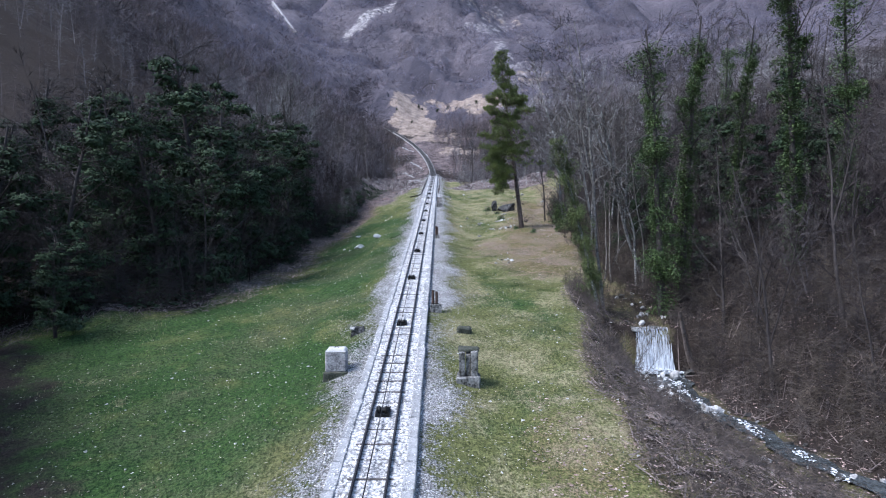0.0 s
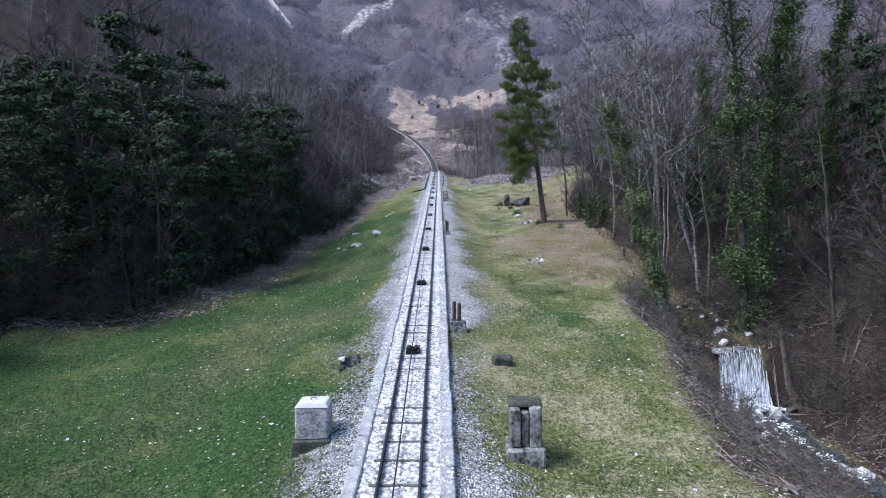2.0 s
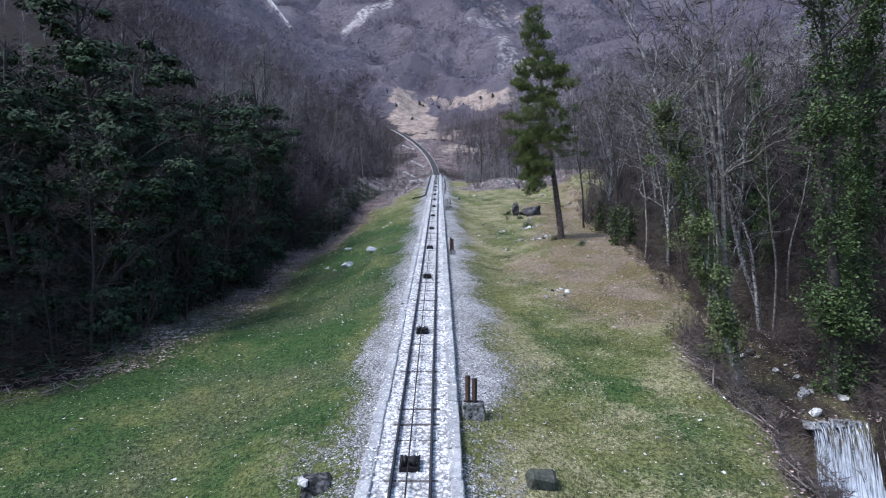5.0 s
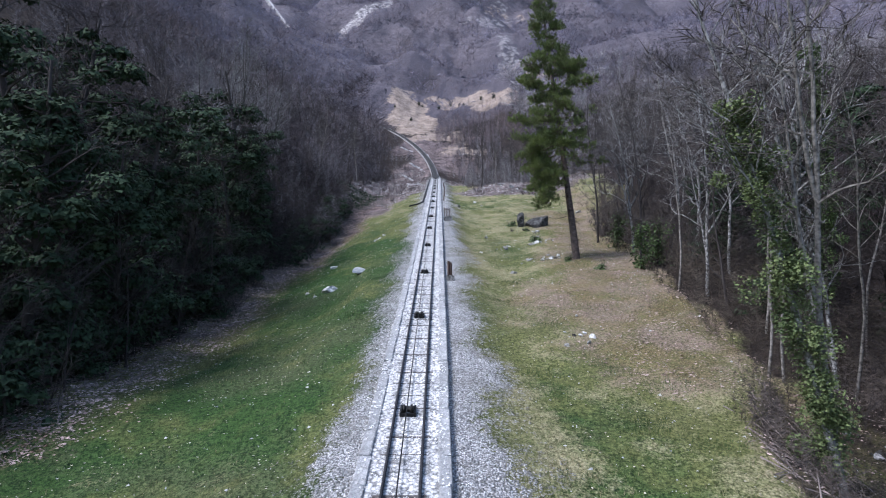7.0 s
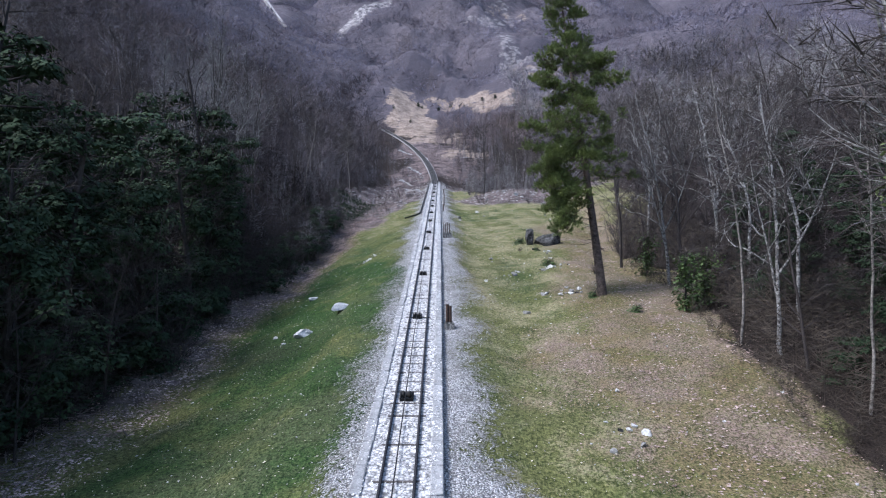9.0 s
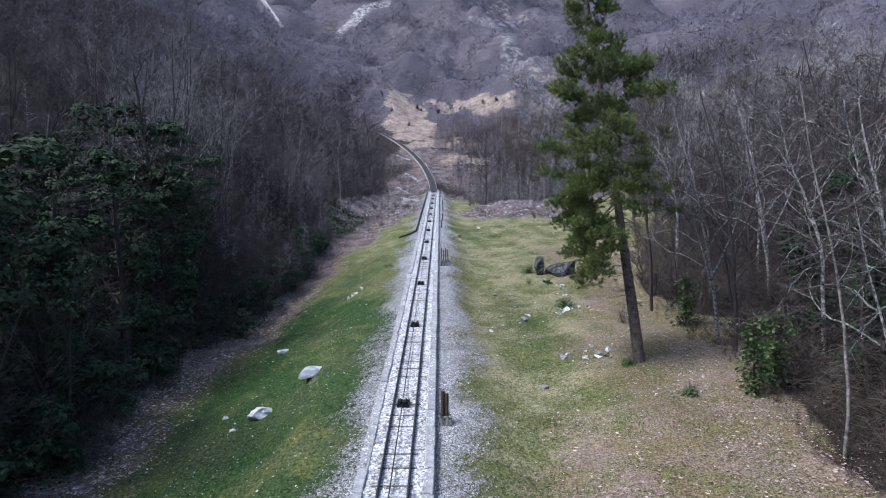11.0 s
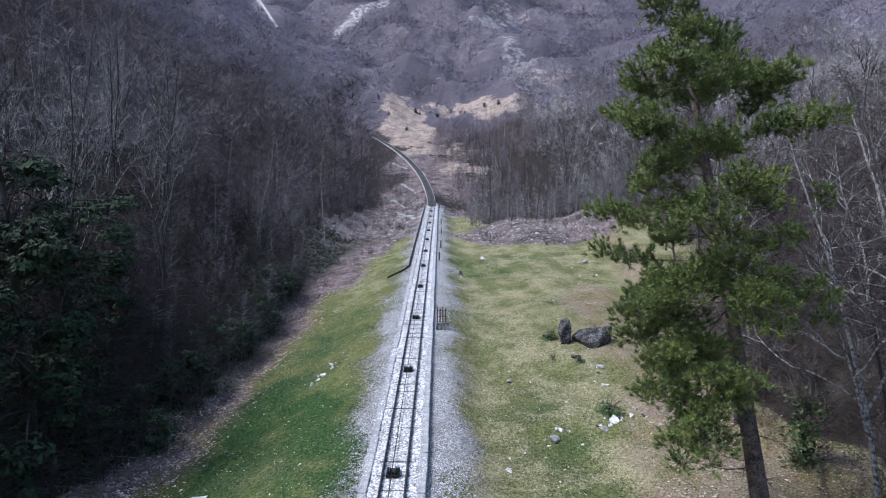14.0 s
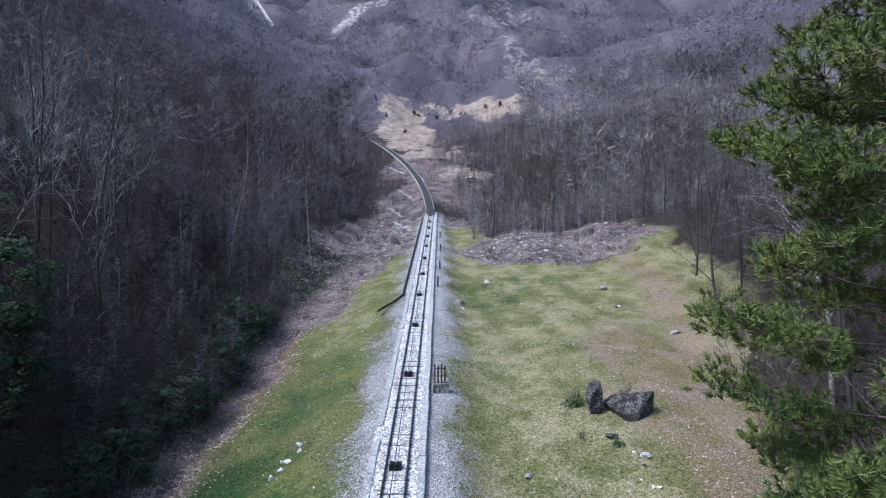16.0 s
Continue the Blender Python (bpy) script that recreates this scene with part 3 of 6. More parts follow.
# ---- mesh helpers ----
class Soup:
    """Vertices and faces gathered for one mesh."""

    def __init__(self):
        self.v, self.f, self.m = [], [], []

    def tube(self, pts, radii, sides=5, mat_i=0, cap=False):
        base = len(self.v)
        n = len(pts)
        pts = [Vector(p) for p in pts]
        for i, p in enumerate(pts):
            d = (pts[min(i + 1, n - 1)] - pts[max(i - 1, 0)])
            d = d.normalized() if d.length > 1e-6 else Vector((0, 0, 1))
            u = d.orthogonal().normalized()
            w = d.cross(u)
            for k in range(sides):
                a = 2 * math.pi * k / sides
                self.v.append(p + radii[i] * (math.cos(a) * u + math.sin(a) * w))
        for i in range(n - 1):
            for k in range(sides):
                k2 = (k + 1) % sides
                self.f.append((base + i * sides + k, base + i * sides + k2, base + (i + 1) * sides + k2, base + (i + 1) * sides + k))
                self.m.append(mat_i)
        if cap:
            self.f.append(tuple(base + (n - 1) * sides + k for k in range(sides)))
            self.m.append(mat_i)
            self.f.append(tuple(base + k for k in reversed(range(sides))))
            self.m.append(mat_i)

    def ribbon(self, a, b, width, rng, mat_i=0):
        a, b = Vector(a), Vector(b)
        side = (b - a).cross(Vector((rng.uniform(-1, 1), rng.uniform(-1, 1), rng.uniform(-1, 1))))
        side = side.normalized() * width * 0.5 if side.length > 1e-6 else Vector((width * 0.5, 0, 0))
        base = len(self.v)
        self.v += [a - side, a + side, b]
        self.f.append((base, base + 1, base + 2))
        self.m.append(mat_i)

    def leaf(self, p, size, rng, mat_i=0, up=0.3, flat=None):
        n = flat or Vector((rng.uniform(-1, 1), rng.uniform(-1, 1), rng.uniform(-1, 1) + up))
        n = n.normalized() if n.length > 1e-6 else Vector((0, 0, 1))
        u = n.orthogonal().normalized()
        w = n.cross(u)
        a = rng.uniform(0, 6.28)
        u, w = math.cos(a) * u + math.sin(a) * w, math.cos(a) * w - math.sin(a) * u
        base = len(self.v)
        p = Vector(p)
        self.v += [p - u * size, p + w * size * 0.6 + n * size * 0.15, p + u * size, p - w * size * 0.6 + n * size * 0.15]
        self.f.append((base, base + 1, base + 2, base + 3))
        self.m.append(mat_i)

    def box(self, x0, y0, z0, x1, y1, z1, mat_i=0, taper=0.0, jit=0.0, rng=random):
        base = len(self.v)
        for z, k in ((z0, 0.0), (z1, taper)):
            for x, y in ((x0 + k, y0 + k), (x1 - k, y0 + k), (x1 - k, y1 - k), (x0 + k, y1 - k)):
                self.v.append(Vector((x + rng.uniform(-jit, jit), y + rng.uniform(-jit, jit), z + rng.uniform(-jit, jit))))
        for q in ((3, 2, 1, 0), (4, 5, 6, 7), (0, 1, 5, 4), (1, 2, 6, 5), (2, 3, 7, 6), (3, 0, 4, 7)):
            self.f.append(tuple(base + i for i in q))
            self.m.append(mat_i)

    def mesh(self, name, mats, smoothed=False):
        me = bpy.data.meshes.new(name)
        me.from_pydata([tuple(v) for v in self.v], [], self.f)
        for m in mats:
            me.materials.append(m)
        me.polygons.foreach_set("material_index", self.m)
        if smoothed:
            me.polygons.foreach_set("use_smooth", [True] * len(self.f))
        return me


def child(name, me, parent, label=""):
    ob = new(name, me)
    ob.parent = parent
    if label:
        tagged(ob, label)
    return ob


def bevelled(soup, width, segments=1):
    bm = bmesh.new()
    vs = [bm.verts.new(v) for v in soup.v]
    for f, m in zip(soup.f, soup.m):
        face = bm.faces.new([vs[i] for i in f])
        face.material_index = m
    bmesh.ops.bevel(bm, geom=bm.edges[:], offset=width, segments=segments, affect='EDGES')
    out = Soup()
    bm.verts.index_update()
    out.v = [v.co.copy() for v in bm.verts]
    out.f = [tuple(v.index for v in f.verts) for f in bm.faces]
    out.m = [f.material_index for f in bm.faces]
    bm.free()
    return out


def gz(x, y):
    return float(ground_z(x, y))


def scatter(name, base_v, base_f, pos, size, rng, material, label, turn_all=True, squash=1.0, parent=None):
    """One mesh of many small copies of a shape: kind stuff."""
    base_v = np.array(base_v, float)
    n, k = len(pos), len(base_v)
    a = rng.uniform(0, 6.283, n)
    ca, sa = np.cos(a), np.sin(a)
    v = np.repeat(base_v[None], n, 0) * size.reshape(n, 1, -1)
    if turn_all:
        t = rng.uniform(-0.9, 0.9, n)
        ct, st = np.cos(t)[:, None], np.sin(t)[:, None]
        v = np.stack([v[..., 0], v[..., 1] * ct - v[..., 2] * st, (v[..., 1] * st + v[..., 2] * ct) * squash], -1)
        v = v * rng.uniform(0.7, 1.3, v.shape)
    x = v[..., 0] * ca[:, None] - v[..., 1] * sa[:, None]
    y = v[..., 0] * sa[:, None] + v[..., 1] * ca[:, None]
    co = np.stack([x, y, v[..., 2]], -1) + pos[:, None]
    f = (np.array(base_f)[None] + (np.arange(n) * k)[:, None, None]).reshape(-1, len(base_f[0]))
    me = bpy.data.meshes.new(name)
    me.from_pydata(co.reshape(-1, 3).tolist(), [], f.tolist())
    me.materials.append(material)
    ob = tagged(new(name, me), label, kind="stuff")
    if parent:
        ob.parent = parent
    return ob


CHIP_V = [(1, 0, -0.4), (-0.5, 0.87, -0.4), (-0.5, -0.87, -0.4), (0.1, 0.1, 0.9), (0.5, 0.6, 0.5)]
CHIP_F = [(0, 1, 4), (1, 3, 4), (3, 0, 4), (1, 2, 3), (2, 0, 3)]


def on_track(y, s=0.0, dz=0.0):
    """A pose on the line of the track, turned with its rise and bend."""
    e = 0.5
    dx = float(track_x(y + e) - track_x(y - e))
    rise = float(track_z(y + e) - track_z(y - e))
    yaw = -math.atan2(dx, 1.0)
    return Matrix.LocRotScale((float(track_x(y)) + s, y, float(track_z(y)) + dz), Euler((math.atan(rise), 0, yaw)), None)


# ---- railway ----
track = tagged(new("funicular_track"), "metre-gauge funicular track on a pale stone bed with cable", "railway track")
TY = np.concatenate([np.arange(-14, 188, 2.0), np.arange(188, 330, 1.5)])


def swept(name, profile, ys, material, parent, label=""):
    """A profile (s, z) swept along the line of the track."""
    so = Soup()
    k = len(profile)
    for y in ys:
        m = on_track(float(y))
        for q, z in profile:
            so.v.append(m @ Vector((q, 0, z)))
    for i in range(len(ys) - 1):
        for j in range(k):
            j2 = (j + 1) % k
            so.f.append((i * k + j, i * k + j2, (i + 1) * k + j2, (i + 1) * k + j))
            so.m.append(0)
    so.f += [tuple(range(k))[::-1], tuple((len(ys) - 1) * k + j for j in range(k))]
    so.m += [0, 0]
    return child(name, so.mesh(name, [material]), parent, label)


swept("stone_bed", [(-1.3, -1.9), (1.3, -1.9), (1.3, -0.17), (-1.3, -0.17)], TY[TY < 191], BALLAST, track, "bed of pale crushed limestone")
swept("stone_bed", [(-0.85, -1.9), (0.85, -1.9), (0.85, -0.17), (-0.85, -0.17)], TY[TY > 189], DARK_BALLAST, track, "darker bed of the upper curve")
for sx in (-0.98, 0.90):
    swept("kerb", [(sx, -1.9), (sx + 0.08, -1.9), (sx + 0.08, -0.12), (sx, -0.12)], TY[TY > 193], PILLAR, track, "pale concrete kerb of the upper curve")
RAIL = [(-0.045, -0.12), (0.045, -0.12), (0.045, -0.10), (0.011, -0.09), (0.011, -0.04), (0.025, -0.03), (0.025, 0.0), (-0.025, 0.0), (-0.025, -0.03), (-0.011, -0.04), (-0.011, -0.09), (-0.045, -0.10)]
for sx in (-0.5, 0.5):
    swept("rail", [(q + sx, z) for q, z in RAIL], TY, STEEL, track, "dark worn steel rail")
swept("cable", [(-0.10 + 0.022 * math.cos(a), 0.0 + 0.022 * math.sin(a)) for a in [k * 1.0472 for k in range(6)]], TY, BLACK_IRON, track, "greased black haulage cable")


# ---- trees ----
def jitter(rng, a):
    return Vector((rng.uniform(-a, a), rng.uniform(-a, a), rng.uniform(-a, a)))


def limb(so, p, d, length, r, rng, segs, sides, curl=0.12, lift=0.05, mat_i=0, thin=0.8):
    pts, rad = [Vector(p)], [r]
    d = d.normalized()
    for i in range(segs):
        d = (d + jitter(rng, curl) + Vector((0, 0, lift))).normalized()
        pts.append(pts[-1] + d * length / segs)
        rad.append(r * (1 - thin * (i + 1) / segs))
    so.tube(pts, rad, sides, mat_i)
    return pts, rad


def along(pts, t):
    f = t * (len(pts) - 1)
    i = min(int(f), len(pts) - 2)
    return pts[i].lerp(pts[i + 1], f - i), (pts[i + 1] - pts[i]).normalized()


def bare_crown(trunk, crown, tops, rng, h, r, first, limbs, subs, twigs, spread, width=0.034, crook=0.18, rise=1.0):
    for i in range(limbs):
        tr = tops[i % len(tops)]
        lo = first if tr is tops[0] else 0.25
        t = lo + (0.98 - lo) * (i + rng.random()) / limbs
        p, d = along(tr, t)
        a = rng.uniform(0, 6.28)
        out = Vector((math.cos(a), math.sin(a), rng.uniform(0.4, 1.2) * rise))
        ln = h * spread * (1.15 - 0.75 * t) * rng.uniform(0.7, 1.25)
        lp, _ = limb(crown, p, out, ln, r * (0.34 + 0.5 * max(crook - 0.18, 0)) * (1.25 - t), rng, 5 if crook < 0.3 else 8, 4, crook, 0.08 - 0.3 * max(crook - 0.18, 0))
        for j in range(subs):
            p2, d2 = along(lp, rng.uniform(0.2, 1))
            sp, _ = limb(crown, p2, d2 + jitter(rng, 0.8), ln * rng.uniform(0.25, 0.5), r * 0.085, rng, 2, 3, 0.22, 0.06)
            for k in range(twigs):
                p3, d3 = along(sp, rng.uniform(0.15, 1))
                q = p3 + (d3 + jitter(rng, 0.9)).normalized() * rng.uniform(0.4, 1.2)
                crown.ribbon(p3, q, width, rng, 1)


def bare_tree_meshes(seed, h=17.0, r=0.22, first=0.32, limbs=18, subs=7, twigs=8, bark=None, spread=0.28, lean=(0.0, 0.0), forks=0.6, base=(0, 0), crook=0.18, rise=1.0):
    rng = random.Random(seed)
    trunk, crown = Soup(), Soup()
    bark = bark or BARK
    d = Vector((lean[0] + rng.uniform(-0.04, 0.04), lean[1] + rng.uniform(-0.04, 0.04), 1))
    tops = [limb(trunk, (base[0], base[1], -0.6), d, h, r, rng, 14, 7, 0.07 + 0.16 * max(crook - 0.18, 0), 0.02)[0]]
    while rng.random() < forks and len(tops) < 3:
        p, d = along(tops[0], rng.uniform(0.2, 0.5))
        tops.append(limb(trunk, p, d + jitter(rng, 0.4), h * 0.5, r * 0.6, rng, 8, 6, 0.08, 0.06)[0])
    bare_crown(trunk, crown, tops, rng, h, r, first, limbs, subs, twigs, spread, crook=crook, rise=rise)
    return trunk.mesh("trunk", [bark], True), crown.mesh("crown", [bark, TWIG])


def ivy_tree_meshes(seed, h=20.0, r=0.3, lean=(0, 0), ivy_from=0.0, ivy_to=0.85, girth=1.0, leaves=3800, bark=None, crown_limbs=9, broad=0.0, leaf=0.14, wild=0.25, leafy=None):
    """A trunk wrapped in ivy; broad: how far its leafy limbs stand out."""
    rng = random.Random(seed)
    trunk, crown, ivy = Soup(), Soup(), Soup()
    bark = bark or BARK
    d = Vector((lean[0], lean[1], 1))
    tops = [limb(trunk, (0, 0, -0.6), d, h, r, rng, 14, 7, 0.04, 0.0)[0]]
    tr = tops[0]
    axes = [(tr, ivy_from, ivy_to, girth)]
    n = int(6 + broad * 6) if broad else 0
    for i in range(n):
        t = rng.uniform(max(0.15, ivy_from), 0.95)
        p, _ = along(tr, t)
        a = rng.uniform(0, 6.28)
        lp, _ = limb(trunk, p, Vector((math.cos(a), math.sin(a), rng.uniform(0.0, 0.7))), broad * rng.uniform(0.6, 1.2) * (1.25 - 0.7 * t), r * 0.3, rng, 5, 5, 0.15, 0.03)
        axes.append((lp, 0.15, 1.0, girth * rng.uniform(0.6, 0.95)))
    weights = [(b - a) * (ax[-1] - ax[0]).length * g for ax, a, b, g in axes]
    for (ax, a, b, g), w in zip(axes, weights):
        clumps = []
        for i in range(int(6 + 26 * w / sum(weights) * 2)):
            c, _ = along(ax, rng.uniform(a, b))
            clumps.append((c + Vector((rng.gauss(0, 0.45), rng.gauss(0, 0.45), rng.uniform(-0.4, 0.4))) * g, g * rng.uniform(0.35, 0.8)))
        for i in range(int(leaves * w / sum(weights))):
            if rng.random() < wild:
                c, _ = along(ax, rng.uniform(a, b))
                rad = g * 0.7
            else:
                c, rad = rng.choice(clumps)
            o = Vector((rng.gauss(0, 1), rng.gauss(0, 1), rng.gauss(0, 1)))
            o = o.normalized() * rad * rng.uniform(0.55, 1.05)
            ivy.leaf(c + o, leaf * rng.uniform(0.6, 1.3), rng, 0, 1.1)
    bare_crown(trunk, crown, tops, rng, h, r, 0.5, crown_limbs, 5, 6, 0.24)
    return trunk.mesh("trunk", [bark], True), crown.mesh("crown", [bark, TWIG]), ivy.mesh("foliage", [leafy or IVY])


def leafy_meshes(seed, h, width, clumps, per, leaf, r=0.3, size=(0.7, 1.3), crown_limbs=8, bark=None, leafy=None, low=0.04, lean=(0, 0)):
    """A trunk hidden by rounded masses of shingled leaves, with a few bare limbs above them."""
    rng = random.Random(seed)
    trunk, crown, so = Soup(), Soup(), Soup()
    tr = limb(trunk, (0, 0, -0.6), Vector((lean[0], lean[1], 1)), h, r, rng, 12, 7, 0.04, 0.0)[0]
    lobes = []
    count = max(5, clumps // 6) if width > 2 else clumps
    for i in range(count):
        t = low + 0.04 + (0.84 - low) * (i + rng.random()) / count
        reach = width * (0.35 + 0.65 * math.sin(math.pi * min(0.24 + t * 0.50, 1.0))) * rng.uniform(0.35, 0.95)
        a = i * 2.4 + rng.uniform(-0.7, 0.7)
        lobes.append((t, a, reach))
    for i in range(clumps):
        t, a, reach = lobes[i % len(lobes)]
        t = min(max(t + rng.gauss(0, 0.035), low), 0.97)
        p, _ = along(tr, t)
        a, d = a + rng.gauss(0, 0.45), reach * rng.uniform(0.25, 1.15)
        c = p + Vector((math.cos(a) * d, math.sin(a) * d, rng.gauss(0, 0.10) * width - 0.08 * d))
        if d > 0.9:
            trunk.tube([p, p.lerp(c, 0.6) + Vector((0, 0, 0.15)), c], [r * 0.22, r * 0.14, r * 0.05], 4)
        big = rng.uniform(*size) * (1.05 - 0.25 * t)
        for k in range(per):
            o = Vector((rng.gauss(0, 1), rng.gauss(0, 1), rng.gauss(0.25, 0.9))).normalized()
            if o.z < -0.3:
                o = Vector((o.x, o.y, -0.4 * o.z)).normalized()
            q = c + Vector((o.x, o.y, o.z * 0.7)) * big * rng.uniform(0.7, 1.08) * (1 + 0.25 * math.sin(5 * o.x + 3 * o.y + i))
            nrm = (o + Vector((0, 0, 0.5)) + jitter(rng, 0.55)).normalized()
            u = nrm.orthogonal().normalized()
            w = nrm.cross(u)
            a, e = rng.uniform(0, 6.28), leaf * rng.uniform(0.65, 1.3)
            u, w = math.cos(a) * u + math.sin(a) * w, math.cos(a) * w - math.sin(a) * u
            b = len(so.v)
            so.v += [q - u * e + w * e * 0.6, q - u * e - w * e * 0.6, q + u * e]
            so.f.append((b, b + 1, b + 2))
            so.m.append(0)
    bare_crown(trunk, crown, [tr], rng, h, r, 0.2 if crown_limbs > 20 else 0.45, crown_limbs, 4, 6, 0.27, 0.03, 0.26)
    return trunk.mesh("trunk", [bark or BARK], True), crown.mesh("crown", [bark or BARK, TWIG]), so.mesh("foliage", [leafy or IVY])


def shrub_mesh(seed, h=3.0, stems=12, twigs=22):
    rng = random.Random(seed)
    so = Soup()
    for i in range(stems):
        a = rng.uniform(0, 6.28)
        lp, _ = limb(so, (rng.gauss(0, 0.3), rng.gauss(0, 0.3), -0.2), Vector((math.cos(a) * 0.5, math.sin(a) * 0.5, 1)), h * rng.uniform(0.6, 1.15), 0.03, rng, 5, 3, 0.2, -0.03)
        for k in range(twigs):
            p, d = along(lp, rng.uniform(0.15, 1))
            so.ribbon(p, p + (d + jitter(rng, 1.0)).normalized() * rng.uniform(0.3, 1.0), 0.03, rng, 1)
    return so.mesh("twig_mass", [BARK, TWIG])


def tree_from(name, meshes, label, category="tree", group=""):
    ob = tagged(new(name), label, category, group)
    for me in meshes:
        child(me.name.split(".")[0], me, ob)
    return ob


tilt = random.Random(77)


class Kind:
    """Trees of one look: the first planted is the one that the others are copied from."""

    def __init__(self, *args):
        self.args, self.first = args, None

    def plant(self, x, y, turn=0.0, size=1.0, tall=1.0):
        if self.first is None:
            self.first = ob = tree_from(*self.args)
        else:
            ob = copy_thing(self.first, Matrix())
        ob.matrix_basis = Matrix.LocRotScale((x, y, gz(x, y) - 0.05), Euler((tilt.uniform(-0.05, 0.05), tilt.uniform(-0.05, 0.05), turn)), (size, size, size * tall))
        return ob


bare = [Kind("bare_tree", bare_tree_meshes(10 + i, h=12.5 + 1.1 * i, r=0.095 + 0.012 * i, first=0.14 + 0.04 * (i % 3), limbs=20, subs=5, spread=0.32), "leafless grey-barked woodland tree with fine purple-brown twigs", "tree", "woodland trees") for i in range(6)]
slim = [Kind("birch_tree", bare_tree_meshes(30 + i, h=15 + i, r=0.075, first=0.45, limbs=14, subs=5, twigs=7, bark=PALE_BARK, spread=0.16, forks=0.0, crook=0.28), "slender leafless birch with pale bark at the wood's edge", "tree", "birches") for i in range(2)]
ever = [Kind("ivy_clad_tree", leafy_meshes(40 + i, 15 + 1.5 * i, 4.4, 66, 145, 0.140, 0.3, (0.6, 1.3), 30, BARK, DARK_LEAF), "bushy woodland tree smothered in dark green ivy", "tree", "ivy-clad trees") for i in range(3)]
columns = [Kind("ivy_column_tree", ivy_tree_meshes(50 + i, h=22, r=0.3, lean=(0.03 - 0.05 * i, 0.02), ivy_to=0.92, girth=0.85 + 0.35 * i, leaves=16000, crown_limbs=10, leaf=0.078, wild=0.35, broad=0.5 + 0.8 * i), "tall trunk wrapped in bright green ivy beside the brook", "tree", "ivy columns") for i in range(2)]
bushes = [Kind("bare_bush", [shrub_mesh(60 + i, h=2.6 + 0.7 * i)], "tangled leafless bush of brown twigs", "bush", "bushes at the wood's edge") for i in range(3)]

rng = random.Random(7)
taken = []


def free(x, y, gap):
    if any((x - a) ** 2 + (y - b) ** 2 < gap * gap for a, b in taken):
        return False
    taken.append((x, y))
    return True


# single trees beside the brook and along the eastern edge
Kind("ivy_birch", ivy_tree_meshes(70, h=20, r=0.15, lean=(-0.18, 0.13), ivy_from=0.08, ivy_to=0.68, girth=0.80, leaves=16000, bark=LICHEN_BARK, leaf=0.062, crown_limbs=19, leafy=BRIGHT_IVY), "leaning pale-barked birch with ivy up its trunk", "tree").plant(11.4, 41.8)
Kind("birch_tree", bare_tree_meshes(71, h=22, r=0.14, first=0.45, limbs=16, subs=6, twigs=7, bark=PALE_BARK, spread=0.24, lean=(-0.07, 0.02), forks=0.9, crook=0.36), "tall forked birch with pale mottled bark", "tree").plant(12.1, 42.9)
taken += [(11.4, 41.8), (12.1, 42.9), (9.68, 70.5)]
for x, y, k, size in ((16.3, 43.0, 1, 1.0), (18.9, 45.5, 0, 1.05), (24.8, 41.0, 0, 1.1), (24.5, 48.5, 0, 0.9), (30.5, 43.5, 1, 0.95), (21.0, 57.0, 0, 0.8), (29.0, 60.0, 1, 0.85)):
    free(x, y, 0.1)
    columns[k].plant(x, y, rng.uniform(0, 6.28), size)
lichen = [Kind("lichen_tree", bare_tree_meshes(35 + i, h=17 + 2 * i, r=0.14, first=0.30, limbs=22, subs=8, twigs=8, bark=LICHEN_BARK, spread=0.36, lean=(-0.13, 0.02), forks=0.8, crook=0.42), "crooked leafless tree with pale lichen-covered branches", "tree", "lichen trees") for i in range(2)]
for i, (x, y) in enumerate(((17.0, 50.4), (15.6, 60.4), (18.8, 64.0), (15.4, 73.6), (19.5, 70.5), (22.0, 80.0), (20.4, 92.0), (24.0, 101.0), (25.5, 88.0))):
    free(x, y, 0.1)
    lichen[i % 2].plant(x, y, rng.uniform(-0.5, 0.5), rng.uniform(0.8, 1.0))
free(18.2, 52.2, 0.1)
Kind("leaning_tree", bare_tree_meshes(38, h=20, r=0.17, first=0.34, limbs=24, subs=8, twigs=8, bark=LICHEN_BARK, spread=0.34, lean=(-0.42, -0.05), forks=0.9, crook=0.42), "leaning leafless tree with pale lichen on crooked limbs", "tree").plant(18.2, 52.2)
for x, y in ((14.5, 51.8), (15.0, 51.3), (14.2, 61.6), (16.9, 56.3), (22.5, 144.0), (-22.9, 121.8), (20.5, 145.0), (10.6, 150.0), (-17.5, 136.0), (19.8, 52.5), (17.2, 49.6)):
    free(x, y, 0.1)
    slim[rng.randrange(2)].plant(x, y, rng.uniform(0, 6.28), rng.uniform(0.9, 1.1))
for i in range(14):
    x, y = 7 + 2.0 * i + rng.uniform(-0.8, 0.8), rng.uniform(157, 172)
    free(x, y, 0.1)
    slim[i % 2].plant(x, y, rng.uniform(0, 6.28), rng.uniform(0.6, 0.9))
